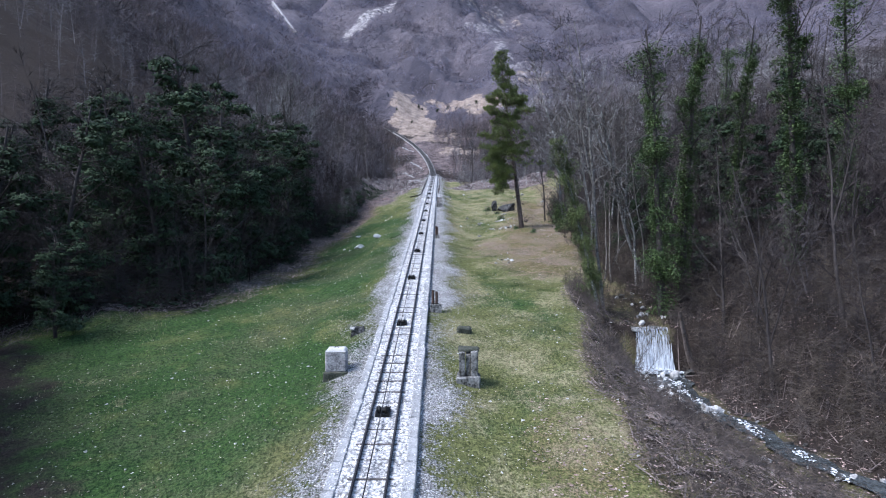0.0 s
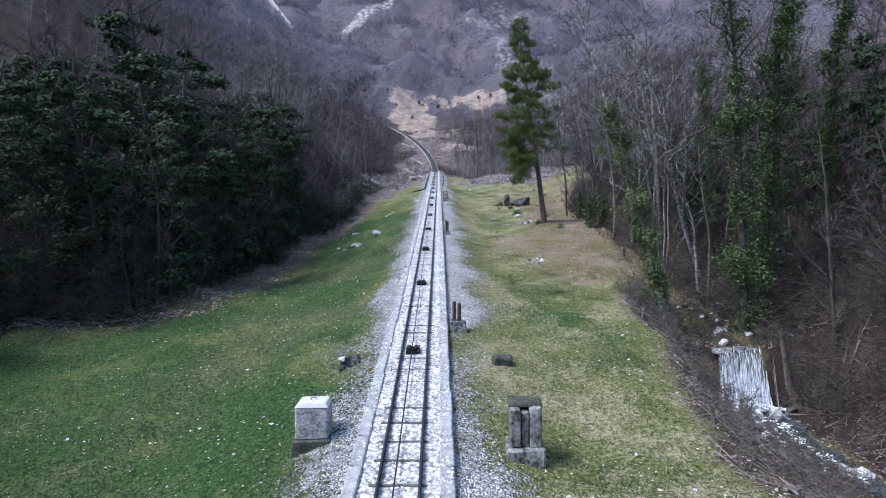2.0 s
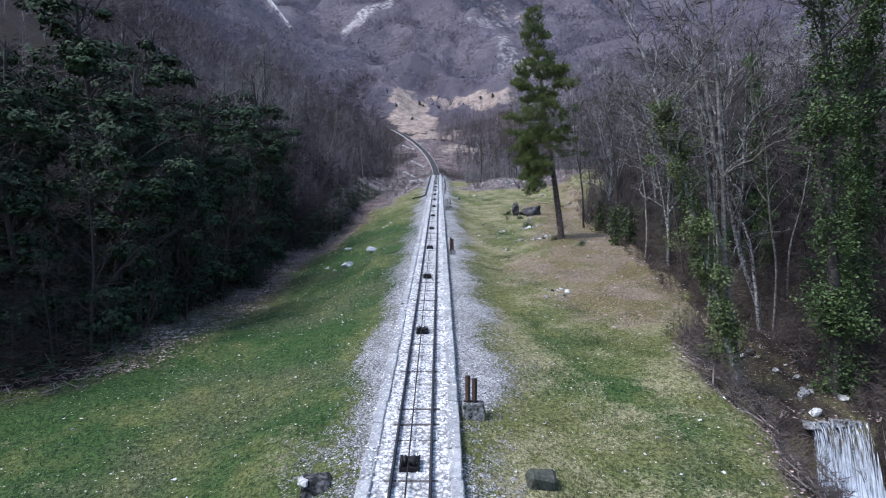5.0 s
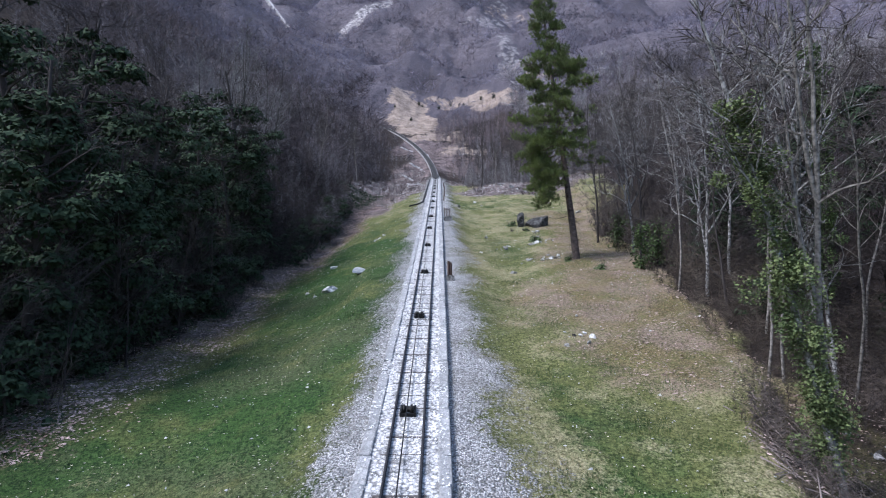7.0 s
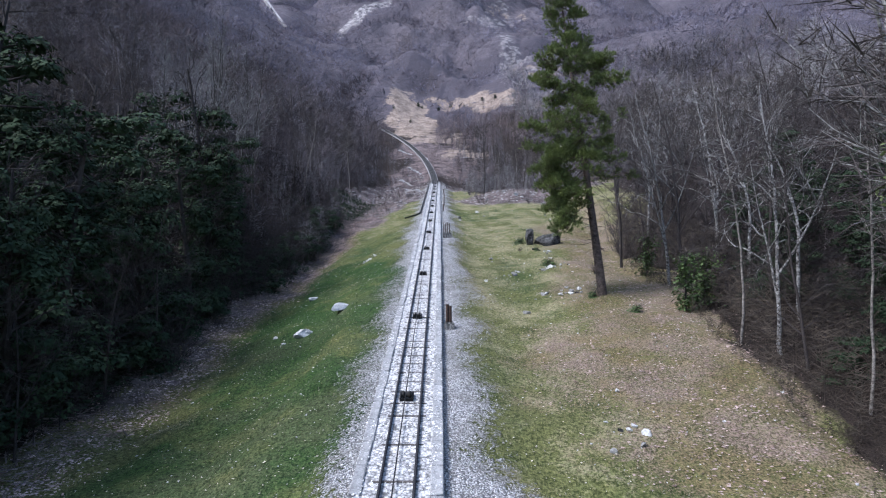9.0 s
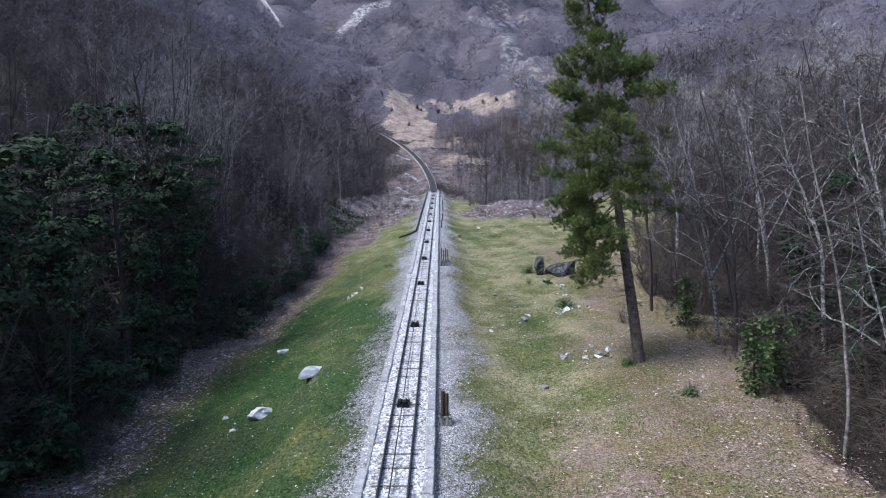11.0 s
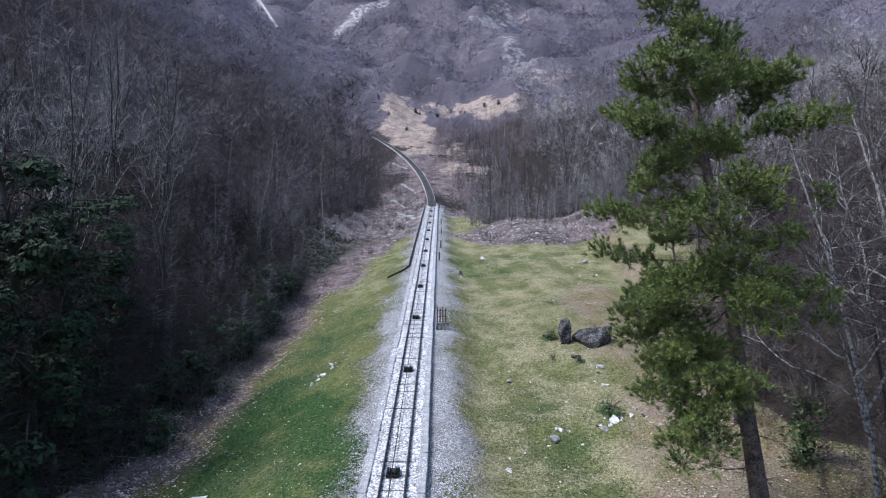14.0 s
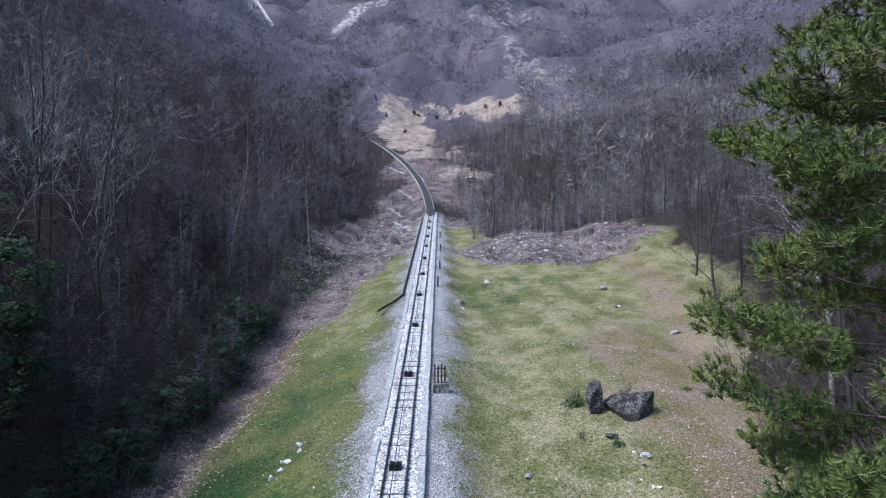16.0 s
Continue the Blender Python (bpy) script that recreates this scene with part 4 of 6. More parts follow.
# evergreen mass on the western side
for x, y, size in ((-18.2, 50.5, 1.05), (-20.5, 46.5, 0.85), (-24.5, 47.5, 0.95), (-17.6, 57.2, 0.72), (-21.5, 55.0, 1.1), (-26.0, 53.0, 1.05), (-19.4, 63.0, 0.9), (-24.0, 61.0, 1.05), (-29.5, 58.0, 1.1), (-36.0, 54.0, 1.0), (-18.2, 69.5, 0.72), (-22.6, 70.0, 0.95), (-28.0, 67.5, 1.0), (-34.0, 63.0, 1.0), (-17.8, 75.5, 0.75), (-25.5, 78.0, 0.9), (-31.0, 75.0, 0.95), (-18.6, 81.5, 1.02), (-20.6, 86.5, 0.9), (-28.5, 86.0, 0.85), (-21.5, 93.0, 0.72), (-30.0, 101.0, 0.6)):
    x -= 2.3
    free(x, y, 0.1)
    ever[rng.randrange(3)].plant(x, y, rng.uniform(0, 6.28), size * (1.16 if 53 < y < 84 else 1.0))
for x, y in ((13.3, 66.2), (15.0, 67.5), (15.2, 78.0)):
    Kind("ivy_bush", ivy_tree_meshes(int(80 + x), h=4.5, r=0.07, girth=0.75, leaves=900, crown_limbs=4, leaf=0.12), "dark green ivy bush under the trees", "bush").plant(x, y)

meadow_bush = Kind("meadow_bush", leafy_meshes(99, 1.1, 0.6, 8, 90, 0.07, 0.03, (0.25, 0.42), 2, None, IVY, 0.02), "small green bush among the meadow stones", "bush", "meadow bushes")
for x, y, k in ((8.3, 84.0, 1.3), (8.7, 83.4, 1.0), (7.5, 96.2, 1.2), (8.6, 91.4, 0.7), (10.4, 66.2, 0.9), (8.9, 70.3, 0.8)):
    meadow_bush.plant(x, y, rng.uniform(0, 6.28), k)
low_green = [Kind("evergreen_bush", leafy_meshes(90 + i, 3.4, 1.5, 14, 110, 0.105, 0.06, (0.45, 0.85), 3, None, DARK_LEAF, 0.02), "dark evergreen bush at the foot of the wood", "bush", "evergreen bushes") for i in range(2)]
for x, y, k in ((-23.6, 37.0, 1.9), (-26.5, 39.0, 1.7), (-20.5, 42.6, 1.2), (-29.5, 35.5, 1.8), (-31.0, 30.0, 1.6), (-24.0, 41.5, 1.4), (-18.2, 44.6, 1.1)):
    free(x, y, 0.1)
    low_green[rng.randrange(2)].plant(x - 2.0, y + 2.5, rng.uniform(0, 6.28), k * 0.6, 0.85)
ever[1].plant(-24.2, 36.0, 1.0, 0.42)
# the wood carried on down the slope unseen, added to shade the lower meadow
for x, y, k in ((-30.5, 30.5, 1.1), (-26.8, 24.5, 1.15), (-23.5, 18.5, 1.1), (-20.0, 12.5, 1.0), (-33.0, 25.0, 1.2), (-29.5, 18.0, 1.2), (-26.0, 11.5, 1.1)):
    free(x, y, 0.1)
    ever[int(-x) % 3].plant(x, y, y, k)
for x, y, k in ((-27.0, 41.0, 0.85), (-30.5, 38.0, 0.95), (-33.5, 36.0, 1.05)):
    free(x, y, 0.1)
    ever[rng.randrange(3)].plant(x, y, rng.uniform(0, 6.28), k)
for i in range(40):
    y = 42 + 1.9 * i + rng.uniform(-1, 1)
    x = float(edge_west(y)) - rng.uniform(0.0, 3.0)
    if free(x, y, 1.2):
        low_green[i % 2].plant(x, y, rng.uniform(0, 6.28), rng.uniform(0.75, 1.35))

for i in range(16):
    y = rng.uniform(47, 84)
    x = float(edge_east(y)) + rng.uniform(2.2, 8.0)
    if free(x, y, 1.3):
        low_green[i % 2].plant(x, y, rng.uniform(0, 6.28), rng.uniform(0.6, 1.1))
for x, y, size in ((27.0, 54.0, 0.75), (33.0, 49.0, 0.85), (25.0, 66.0, 0.7), (31.5, 68.0, 0.8), (36.0, 58.0, 0.9), (38.0, 44.0, 0.9), (28.5, 80.0, 0.7), (35.0, 30.0, 0.8), (20.0, 59.0, 0.5), (22.5, 64.5, 0.55), (19.6, 67.5, 0.42), (24.5, 73.0, 0.6), (23.5, 79.5, 0.5), (28.0, 47.5, 0.6), (33.5, 54.5, 0.7), (27.0, 60.5, 0.6)):
    free(x, y, 0.1)
    ever[rng.randrange(3)].plant(x, y, rng.uniform(0, 6.28), size)
poplar = [Kind("pale_twig_tree", bare_tree_meshes(130 + i, h=19.5 + i, r=0.10, first=0.50, limbs=26, subs=6, twigs=3, bark=LICHEN_BARK, spread=0.19, forks=0.9, rise=2.6), "tall leafless tree with pale upright branches", "tree", "pale-twigged trees") for i in range(2)]
for k in poplar:
    k.args[1][0].materials[0] = DARK_BARK
    k.args[1][1].materials[1] = PALE_TWIG
for i in range(13):
    x, y = rng.uniform(-31, -21.5), rng.uniform(88, 108)
    if free(x, y, 1.7):
        poplar[i % 2].plant(x, y, rng.uniform(0, 6.28), rng.uniform(0.95, 1.22))
for x, y, k in ((-29.5, 44.5, 0.75), (-33.5, 41.0, 0.8), (-30.5, 37.8, 0.6), (-34.5, 35.5, 0.8), (-37.5, 43.5, 0.9), (-32.5, 48.5, 0.9), (-33.0, 30.5, 0.75), (-36.5, 26.5, 0.85), (-34.5, 20.0, 0.8), (-40.0, 35.0, 0.9), (-28.2, 47.5, 0.7), (-41.0, 49.0, 1.0), (-18.9, 45.8, 0.62), (-18.4, 50.2, 0.55), (-20.0, 44.6, 0.5), (-24.5, 43.2, 0.55), (-18.8, 56.0, 0.5), (-18.9, 62.5, 0.5), (-19.2, 68.0, 0.55), (-27.6, 40.0, 0.5)):
    if free(x, y, 0.6):
        bare[rng.randrange(6)].plant(x, y, rng.uniform(0, 6.28), k)

# leafless woods on both sides
planted = 0
for i in range(6000):
    side = rng.choice((-1, -1, 1, 1, 2))
    if side == -1:
        y = rng.uniform(40, 190)
        x = float(wood_west(y)) - 1.0 - abs(rng.gauss(0, 15))
        gap = 3.3 + 0.012 * y
    elif side == 1:
        y = rng.uniform(28, 130)
        x = float(edge_east(y)) + 1.5 + abs(rng.gauss(0, 15))
        gap = 3.0 + 0.010 * y
        if y < 54 and x < 19:
            continue
    else:
        y = rng.uniform(156, 210)
        x = rng.uniform(6, 62)
        gap = 4.0
    if planted < 125 and free(x, y, gap):
        planted += 1
        bare[rng.randrange(6)].plant(x, y, rng.uniform(0, 6.28), rng.uniform(0.75, 1.12))

for x, y in ((20.5, 37.5), (23.0, 33.0), (26.0, 36.5), (21.8, 29.0), (25.5, 28.0), (29.0, 32.5), (27.5, 24.5), (23.8, 23.0), (31.5, 27.0), (33.0, 37.0), (19.0, 33.2), (20.2, 48.8), (22.6, 52.6), (16.2, 59.2), (18.4, 66.0), (15.2, 71.5), (17.0, 75.0), (14.6, 82.5), (17.8, 86.0)):
    if free(x, y, 0.8):
        bare[rng.randrange(6)].plant(x, y, rng.uniform(0, 6.28), rng.uniform(0.6, 0.95))

# bushes along the edges and the brook
n = 0
for i in range(2000):
    u = rng.random()
    if u < 0.45:
        y = rng.uniform(39, 185)
        x = float(wood_west(y)) - rng.uniform(-0.4, 3.0)
    elif u < 0.7:
        y = rng.uniform(44, 100)
        x = float(edge_east(y)) + rng.uniform(0.4, 6)
    elif u < 0.85:
        y = rng.uniform(16, 50)
        x = float(stream_x(y)) + rng.choice((-1, 1)) * rng.uniform(2.4, 6.0)
        if x < float(lip_east(y)) + 0.6:
            continue
    else:
        y = rng.uniform(132, 185)
        x = rng.uniform(4, 30) if rng.random() < 0.5 else rng.uniform(-22, -7)
    if n < 175 and free(x, y, 1.1):
        n += 1
        low = 0.6 if y > 130 or y < 50 and x > 0 else 1.0
        bushes[rng.randrange(3)].plant(x, y, rng.uniform(0, 6.28), rng.uniform(0.6, 1.25) * low)


for x, y, k in ((7.4, 96.4, 0.42), (9.0, 96.8, 0.5), (7.0, 92.6, 0.3), (10.8, 97.0, 0.4), (11.3, 79.0, 0.5)):
    bushes[0].plant(x, y, rng.uniform(0, 6.28), k)


# ---- far woods ----
DRYBANK = mat("bank_brush", (0.145, 0.120, 0.108), (0.036, 0.029, 0.026), 0.6, 0.95, bump=0, per=0.5)


NEAR_MIXED = [mat("slope_woods_" + n, c, tuple(v * 0.6 for v in c), 0.08, 0.98, bump=0, fine=0.6, per=0.3, spec=0.0) for n, c in (("grey", (0.195, 0.180, 0.192)), ("brown", (0.148, 0.122, 0.126)), ("dark", (0.072, 0.063, 0.068)), ("pale", (0.33, 0.305, 0.315)))]


# the slope woods' four tones again, darkened to hold the wood's inner shade
SHADED_MIXED = [mat("deep_woods_" + n, c, tuple(v * 0.5 for v in c), 0.08, 0.98, bump=0, fine=0.6, per=0.35, spec=0.0) for n, c in (("grey", (0.098, 0.089, 0.098)), ("brown", (0.070, 0.057, 0.059)), ("dark", (0.030, 0.026, 0.028)), ("pale", (0.12, 0.11, 0.113)))]


EAST_MIXED = [mat("eastern_woods_" + n, c, tuple(v * 0.55 for v in c), 0.08, 0.98, bump=0, fine=0.6, per=0.3, spec=0.0) for n, c in (("grey", (0.245, 0.232, 0.238)), ("brown", (0.185, 0.161, 0.160)), ("dark", (0.085, 0.078, 0.078)), ("pale", (0.46, 0.435, 0.435)))]


def far_wood(name, spots, label, twigs=16, width=0.10, material=None, trunk=0.006, mixed=False, reach=1.0):
    r = np.random.RandomState(len(spots))
    so_v, so_f = [], []
    for x, y, z, h in spots:
        b = len(so_v)
        w = trunk * h + 0.01
        lx, ly = r.uniform(-0.11, 0.11, 2) * h
        so_v += [(x - w, y, z - 1), (x + w, y, z - 1), (x + lx, y + ly, z + h)]
        so_f.append((b, b + 1, b + 2))
        t = r.uniform(0.08, 0.98, twigs)
        a = r.uniform(0, 6.283, twigs)
        ln = reach * h * r.uniform(0.10, 0.27, twigs) * (1.2 - 0.6 * t)
        flat, up = r.uniform(0.5, 1.1, twigs), r.uniform(-0.25, 1.0, twigs)
        for k in range(twigs):
            px, py, pz = x + lx * t[k], y + ly * t[k], z + h * t[k]
            ex, ey, ez = px + math.cos(a[k]) * ln[k] * flat[k], py + math.sin(a[k]) * ln[k] * flat[k], pz + ln[k] * up[k]
            b = len(so_v)
            so_v += [(px, py, pz - width), (px, py, pz + width), (ex, ey, ez)]
            so_f.append((b, b + 1, b + 2))
    me = bpy.data.meshes.new(name)
    me.from_pydata(so_v, [], so_f)
    for m in (mixed if isinstance(mixed, list) else [material] if material else NEAR_MIXED):
        me.materials.append(m)
    if mixed:
        me.polygons.foreach_set("material_index", np.repeat(r.choice(4, len(spots), p=(0.3, 0.3, 0.28, 0.12)), twigs + 1))
    return tagged(new(name, me), label, kind="stuff")


def twiggy(name, spots, label, limbs=24, twigs=9, thin=0.016, mats=None, rise=0.6):
    """Leafless crowns of arching limbs that carry fine twigs, one tree after another."""
    r = np.random.RandomState(len(spots) + limbs)
    sp = np.array(spots)
    n = len(sp)
    h = sp[:, 3][:, None]
    u = r.uniform(0, 1, (n, limbs))
    a = r.uniform(0, 6.283, (n, limbs))
    way = np.stack([np.cos(a), np.sin(a), rise * r.uniform(0.4, 2.4, (n, limbs))], -1)
    way /= np.linalg.norm(way, axis=-1, keepdims=True)
    ln = (h * r.uniform(0.2, 0.42, (n, limbs)) * (1.15 - 0.55 * u))[..., None]
    start = sp[:, None, :3] + np.stack([r.normal(0, 0.02, (n, limbs)) * h, r.normal(0, 0.02, (n, limbs)) * h, h * (0.08 + 0.62 * u)], -1)
    bend = r.normal(0, 0.12, (n, limbs, 3)) + np.array([0, 0, 0.1])

    def at(t):
        return start + way * ln * t + bend * ln * t * t
    side = np.cross(way, r.normal(0, 1, way.shape))
    side = side / np.linalg.norm(side, axis=-1, keepdims=True) * thin * 1.5
    tris = [np.stack([at(0.0) - side, at(0.0) + side, at(0.55)], 2), np.stack([at(0.4) - side * 0.6, at(0.4) + side * 0.6, at(1.0)], 2)]
    for k in range(twigs):
        t = r.uniform(0.25, 1.0, (n, limbs, 1))
        p = at(t)
        w = way + r.normal(0, 0.55, way.shape) + np.array([0, 0, 0.25])
        e = p + w * ln * r.uniform(0.10, 0.32, (n, limbs, 1))
        sd = np.cross(w, r.normal(0, 1, way.shape))
        sd = sd / np.linalg.norm(sd, axis=-1, keepdims=True) * thin * 0.55
        tris.append(np.stack([p - sd, p + sd, e], 2))
    v = np.stack(tris, 2).reshape(-1, 3)
    count = limbs * (2 + twigs)
    me = bpy.data.meshes.new(name)
    me.from_pydata(v.tolist(), [], np.arange(len(v)).reshape(-1, 3).tolist())
    for m in mats or NEAR_MIXED:
        me.materials.append(m)
    stand = 0.6 * wobble(sp[:, 0], sp[:, 1], 22, 63) + r.normal(0, 0.4, n)
    me.polygons.foreach_set("material_index", np.repeat(np.select([stand < -0.3, stand < 0.1, stand < 0.55], [2, 1, 0], 3), count))
    return tagged(new(name, me), label, kind="stuff")


def crowned(name, spots, label, sprays=26, thick=0.027, mats=None):
    """Rounded crowns of fine twig sprays, for woods far off."""
    r = np.random.RandomState(len(spots))
    sp = np.array(spots)
    n = len(sp)
    h = sp[:, 3]
    wide = h * r.uniform(0.45, 0.75, n)
    o = r.normal(0, 1, (n, sprays, 3))
    o[..., 2] = np.abs(o[..., 2]) * 1.1 - 0.1
    o /= np.linalg.norm(o, axis=-1, keepdims=True)
    c = sp[:, None, :3] + np.stack([0 * h, 0 * h, h * 0.35], -1)[:, None]
    size = np.stack([wide, wide, h * 0.6], -1)[:, None]
    mid = c + o * size * r.uniform(0.45, 0.9, (n, sprays, 1))
    tip = c + (o + r.normal(0, 0.25, o.shape)) * size * r.uniform(0.9, 1.15, (n, sprays, 1))
    side = np.cross(o, r.normal(0, 1, o.shape)) * h[:, None, None] * thick
    v = np.stack([mid - side, mid + side, tip], 2)
    me = bpy.data.meshes.new(name)
    me.from_pydata(v.reshape(-1, 3).tolist(), [], np.arange(n * sprays * 3).reshape(-1, 3).tolist())
    for m in mats or HAZED_MIXED:
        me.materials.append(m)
    # stands of one look grow together; on the mountain dark ones imitate ridge shade
    stand = 0.75 * wobble(sp[:, 0], sp[:, 1] * 0.7, 85, 61) + 0.25 * wobble(sp[:, 0], sp[:, 1], 30, 67) + r.normal(0, 0.22, n)
    me.polygons.foreach_set("material_index", np.repeat(np.select([stand < -0.35, stand < 0.0, stand < 0.35], [2, 1, 0], 3), sprays))
    return tagged(new(name, me), label, kind="stuff")


def strewn(n, seed, x0, x1, y0, y1, keep, h0, h1):
    r = np.random.RandomState(seed)
    x, y = r.uniform(x0, x1, n), r.uniform(y0, y1, n)
    ok = keep(x, y, r)
    x, y = x[ok], y[ok]
    return np.stack([x, y, ground_z(x, y), r.uniform(h0, h1, len(x))], -1).tolist()


def open_ground(x, y, r):
    c = covers(x, y)
    on_line = (np.abs(x + 114 + 48 * (y - 446) / 112) < 11) & (y > 425) & (y < 600)
    return (1 - np.clip(c[4] * 2.2 + c[8] * 0.8 + c[7] * 1.3, 0, 1) > r.uniform(0, 1, len(x))) & ~on_line


near_w = lambda x, y, r: (x < track_x(np.minimum(y, 300)) - 16 + 8 * (y > 205)) & (x < wood_west(y) - 3) & open_ground(x, y, r)
near_e = lambda x, y, r: (x > edge_east(y) + 6 + 0.0 * y) & ((y > 158) | (x > 34)) & (x > track_x(np.minimum(y, 300)) + 9) & open_ground(x, y, r)
far_wood("western_woods", strewn(2400, 1, -190, -14, 52, 340, lambda x, y, r: near_w(x, y, r) & ((y > 110) | (x < -48)), 7, 12), "dense leafless purple-brown wood on the slope", 40, 0.022, None, 0.0035, True)
crowned("western_crowns", strewn(1100, 21, -190, -14, 150, 340, near_w, 6, 12), "rounded leafless crowns of the wood on the slope", 60, 0.0055, NEAR_MIXED[:3] + NEAR_MIXED[1:2])
twiggy("western_twigs", strewn(1300, 41, -95, -14, 125, 250, lambda x, y, r: (x < wood_west(y) - 2) & (r.uniform(0, 1, len(x)) < 0.75), 7, 12), "fine leafless crowns of the wood on the slope", 24, 9, 0.020)
twiggy("deep_twigs", strewn(1150, 43, -64, -14, 44, 128, lambda x, y, r: (x < wood_west(y) - 1.5) & (r.uniform(0, 1, len(x)) < 0.85), 5, 11), "dark leafless underwood at the foot of the slope", 20, 9, 0.016, SHADED_MIXED)
twiggy("eastern_twigs", strewn(620, 42, 6, 80, 125, 240, lambda x, y, r: near_e(x, y, r) | ((x > edge_east(y) + 9) & (y < 158)), 7, 13), "fine leafless crowns of the wood behind the meadow", 24, 9, 0.020, EAST_MIXED)
# darkest of these tones, painting shade into the wood by the brook
SHADED_BROOK_MIXED = [SHADED_MIXED[1], SHADED_MIXED[1], SHADED_MIXED[2], SHADED_MIXED[0]]
twiggy("brook_twigs", strewn(800, 44, 14, 58, 30, 128, lambda x, y, r: (x > edge_east(y) + 2.5) & (x > stream_x(y) + 6), 5, 11), "leafless underwood beside the brook, coloured dark for shade", 20, 9, 0.016, SHADED_BROOK_MIXED)
far_wood("brook_woods", strewn(900, 45, 4, 150, 40, 150, near_e, 8, 14), "leafless wood beside the brook, coloured dark for shade", 44, 0.020, None, 0.0035, SHADED_BROOK_MIXED)
far_wood("eastern_woods", strewn(1400, 2, 4, 190, 150, 330, near_e, 8, 15), "leafless wood behind the meadow", 52, 0.026, None, 0.0045, EAST_MIXED)
crowned("eastern_crowns", strewn(1100, 22, 4, 190, 190, 330, near_e, 6, 12), "rounded leafless crowns of the wood behind the meadow", 60, 0.0055, EAST_MIXED)
crowned("mountain_woods", strewn(25000, 3, -400, 420, 292, 800, lambda x, y, r: open_ground(x, y, r) & (np.abs(x) < 70 + 0.60 * y), 4.0, 8.5), "leafless brown brush and trees covering the mountain, lavender haze in their colour", 15, 0.0155)
far_wood("scrub_brush", strewn(3200, 5, -34, 36, 126, 275, lambda x, y, r: (covers(x, y)[5] > 0.5) & (np.abs(x - track_x(y)) > 2.6 + 1.2 * (y > 188)), 0.5, 1.4), "low leafless brush among stones", 14, 0.022, None, 0.006, True, 2.0)
far_wood("hollow_thicket", strewn(420, 11, 2, 20, 196, 282, lambda x, y, r: (x > track_x(y) + 7 + 6 * (y > 240)) & (covers(x, y)[4] < 0.6), 2.5, 6.5), "purple-brown bushes beside the upper curve", 50, 0.03, None, 0.006, True)
ROSY_MIXED = [mat("rosy_woods_" + n, c, tuple(v * 0.6 for v in c), 0.08, 0.98, bump=0, fine=0.6, per=0.3, spec=0.0) for n, c in (("grey", (0.25, 0.215, 0.225)), ("brown", (0.215, 0.165, 0.170)), ("dark", (0.105, 0.088, 0.092)), ("pale", (0.36, 0.285, 0.285)))]
grove = lambda x, y, r: (x > track_x(np.minimum(y, 300)) + 7) & (covers(x, y)[4] < 0.5 + 0.2 * (y < 290)) & (wobble(x, y, 8, 81) > -0.5)
twiggy("rosy_twigs", strewn(260, 46, -3, 38, 238, 300, grove, 5, 10), "pinkish leafless crowns below the pale field", 24, 9, 0.020, ROSY_MIXED)
far_wood("rosy_grove", strewn(520, 47, -4, 40, 236, 303, grove, 3, 8), "rosy-grey leafless grove below the pale field", 46, 0.024, None, 0.006, ROSY_MIXED)
far_wood("lower_woods", strewn(900, 35, -80, 80, -60, 36, lambda x, y, r: (x < edge_west(y) - 2) | (x > 24 + 0.02 * (y - 30) ** 2 * (y < 30)), 8, 14), "leafless wood on both sides of the lower meadow", 30, 0.03, None, 0.006, True)
far_wood("curve_brush", strewn(1500, 33, -44, -6, 190, 262, lambda x, y, r: (x < track_x(y) - 4.5) & (wobble(x, y, 9, 51) > r.uniform(-1.0, 0.6, len(x))) & (covers(x, y)[4] < 0.4), 0.8, 3.2), "dark brown brush on the slope inside the curve", 34, 0.02, None, 0.004, True, 1.8)
far_wood("eastern_brush", strewn(1700, 31, 4, 64, 157, 215, lambda x, y, r: (x > track_x(y) + 7) & open_ground(x, y, r), 1.5, 5.5), "grey-brown brush beneath the trees behind the mound", 38, 0.022, None, 0.004, EAST_MIXED, 1.6)
far_wood("bank_brush", strewn(7000, 8, 6, 24, 14, 54, lambda x, y, r: (x > lip_east(y) + 0.3) & (np.abs(x - stream_x(y)) > 1.5 + 1.5 * (x < stream_x(y))) & (wobble(x, y, 3, 41) > r.uniform(-1.1, 0.5, len(x))), 0.4, 1.5), "brown brambles on the banks of the brook", 18, 0.016, DRYBANK, 0.006, False, 1.7)
far_wood("edge_thicket", strewn(4200, 9, 11, 34, 14, 112, lambda x, y, r: np.where(y < 50, (x > stream_x(y) + 2.2) & (x < stream_x(y) + 16), (x > edge_east(y) + 0.9) & (x < edge_east(y) + 8)), 0.8, 3.4), "brown undergrowth at the edge of the wood", 36, 0.016, BROWN_BRUSH, 0.004, False, 2.0)
far_wood("lip_brush", strewn(1500, 12, 9, 18, 40, 84, lambda x, y, r: (x > np.minimum(lip_east(y), edge_east(y)) - 0.5 + 0.7 * wobble(x, y, 4, 3)) & (x < edge_east(y) + 3), 0.3, 1.2), "low brown brush along the edge of the meadow", 22, 0.013, BROWN_BRUSH, 0.005, False, 1.8)
far_wood("western_thicket", strewn(4600, 6, -58, -12, 38, 105, lambda x, y, r: (x < edge_west(y) - 0.1) & (x > edge_west(y) - 15 - 14 * (y < 75)), 1.5, 5.5), "dense undergrowth beneath the trees, shade put into its colour", 40, 0.018, SHADED_THICKET, 0.004, False, 1.6)
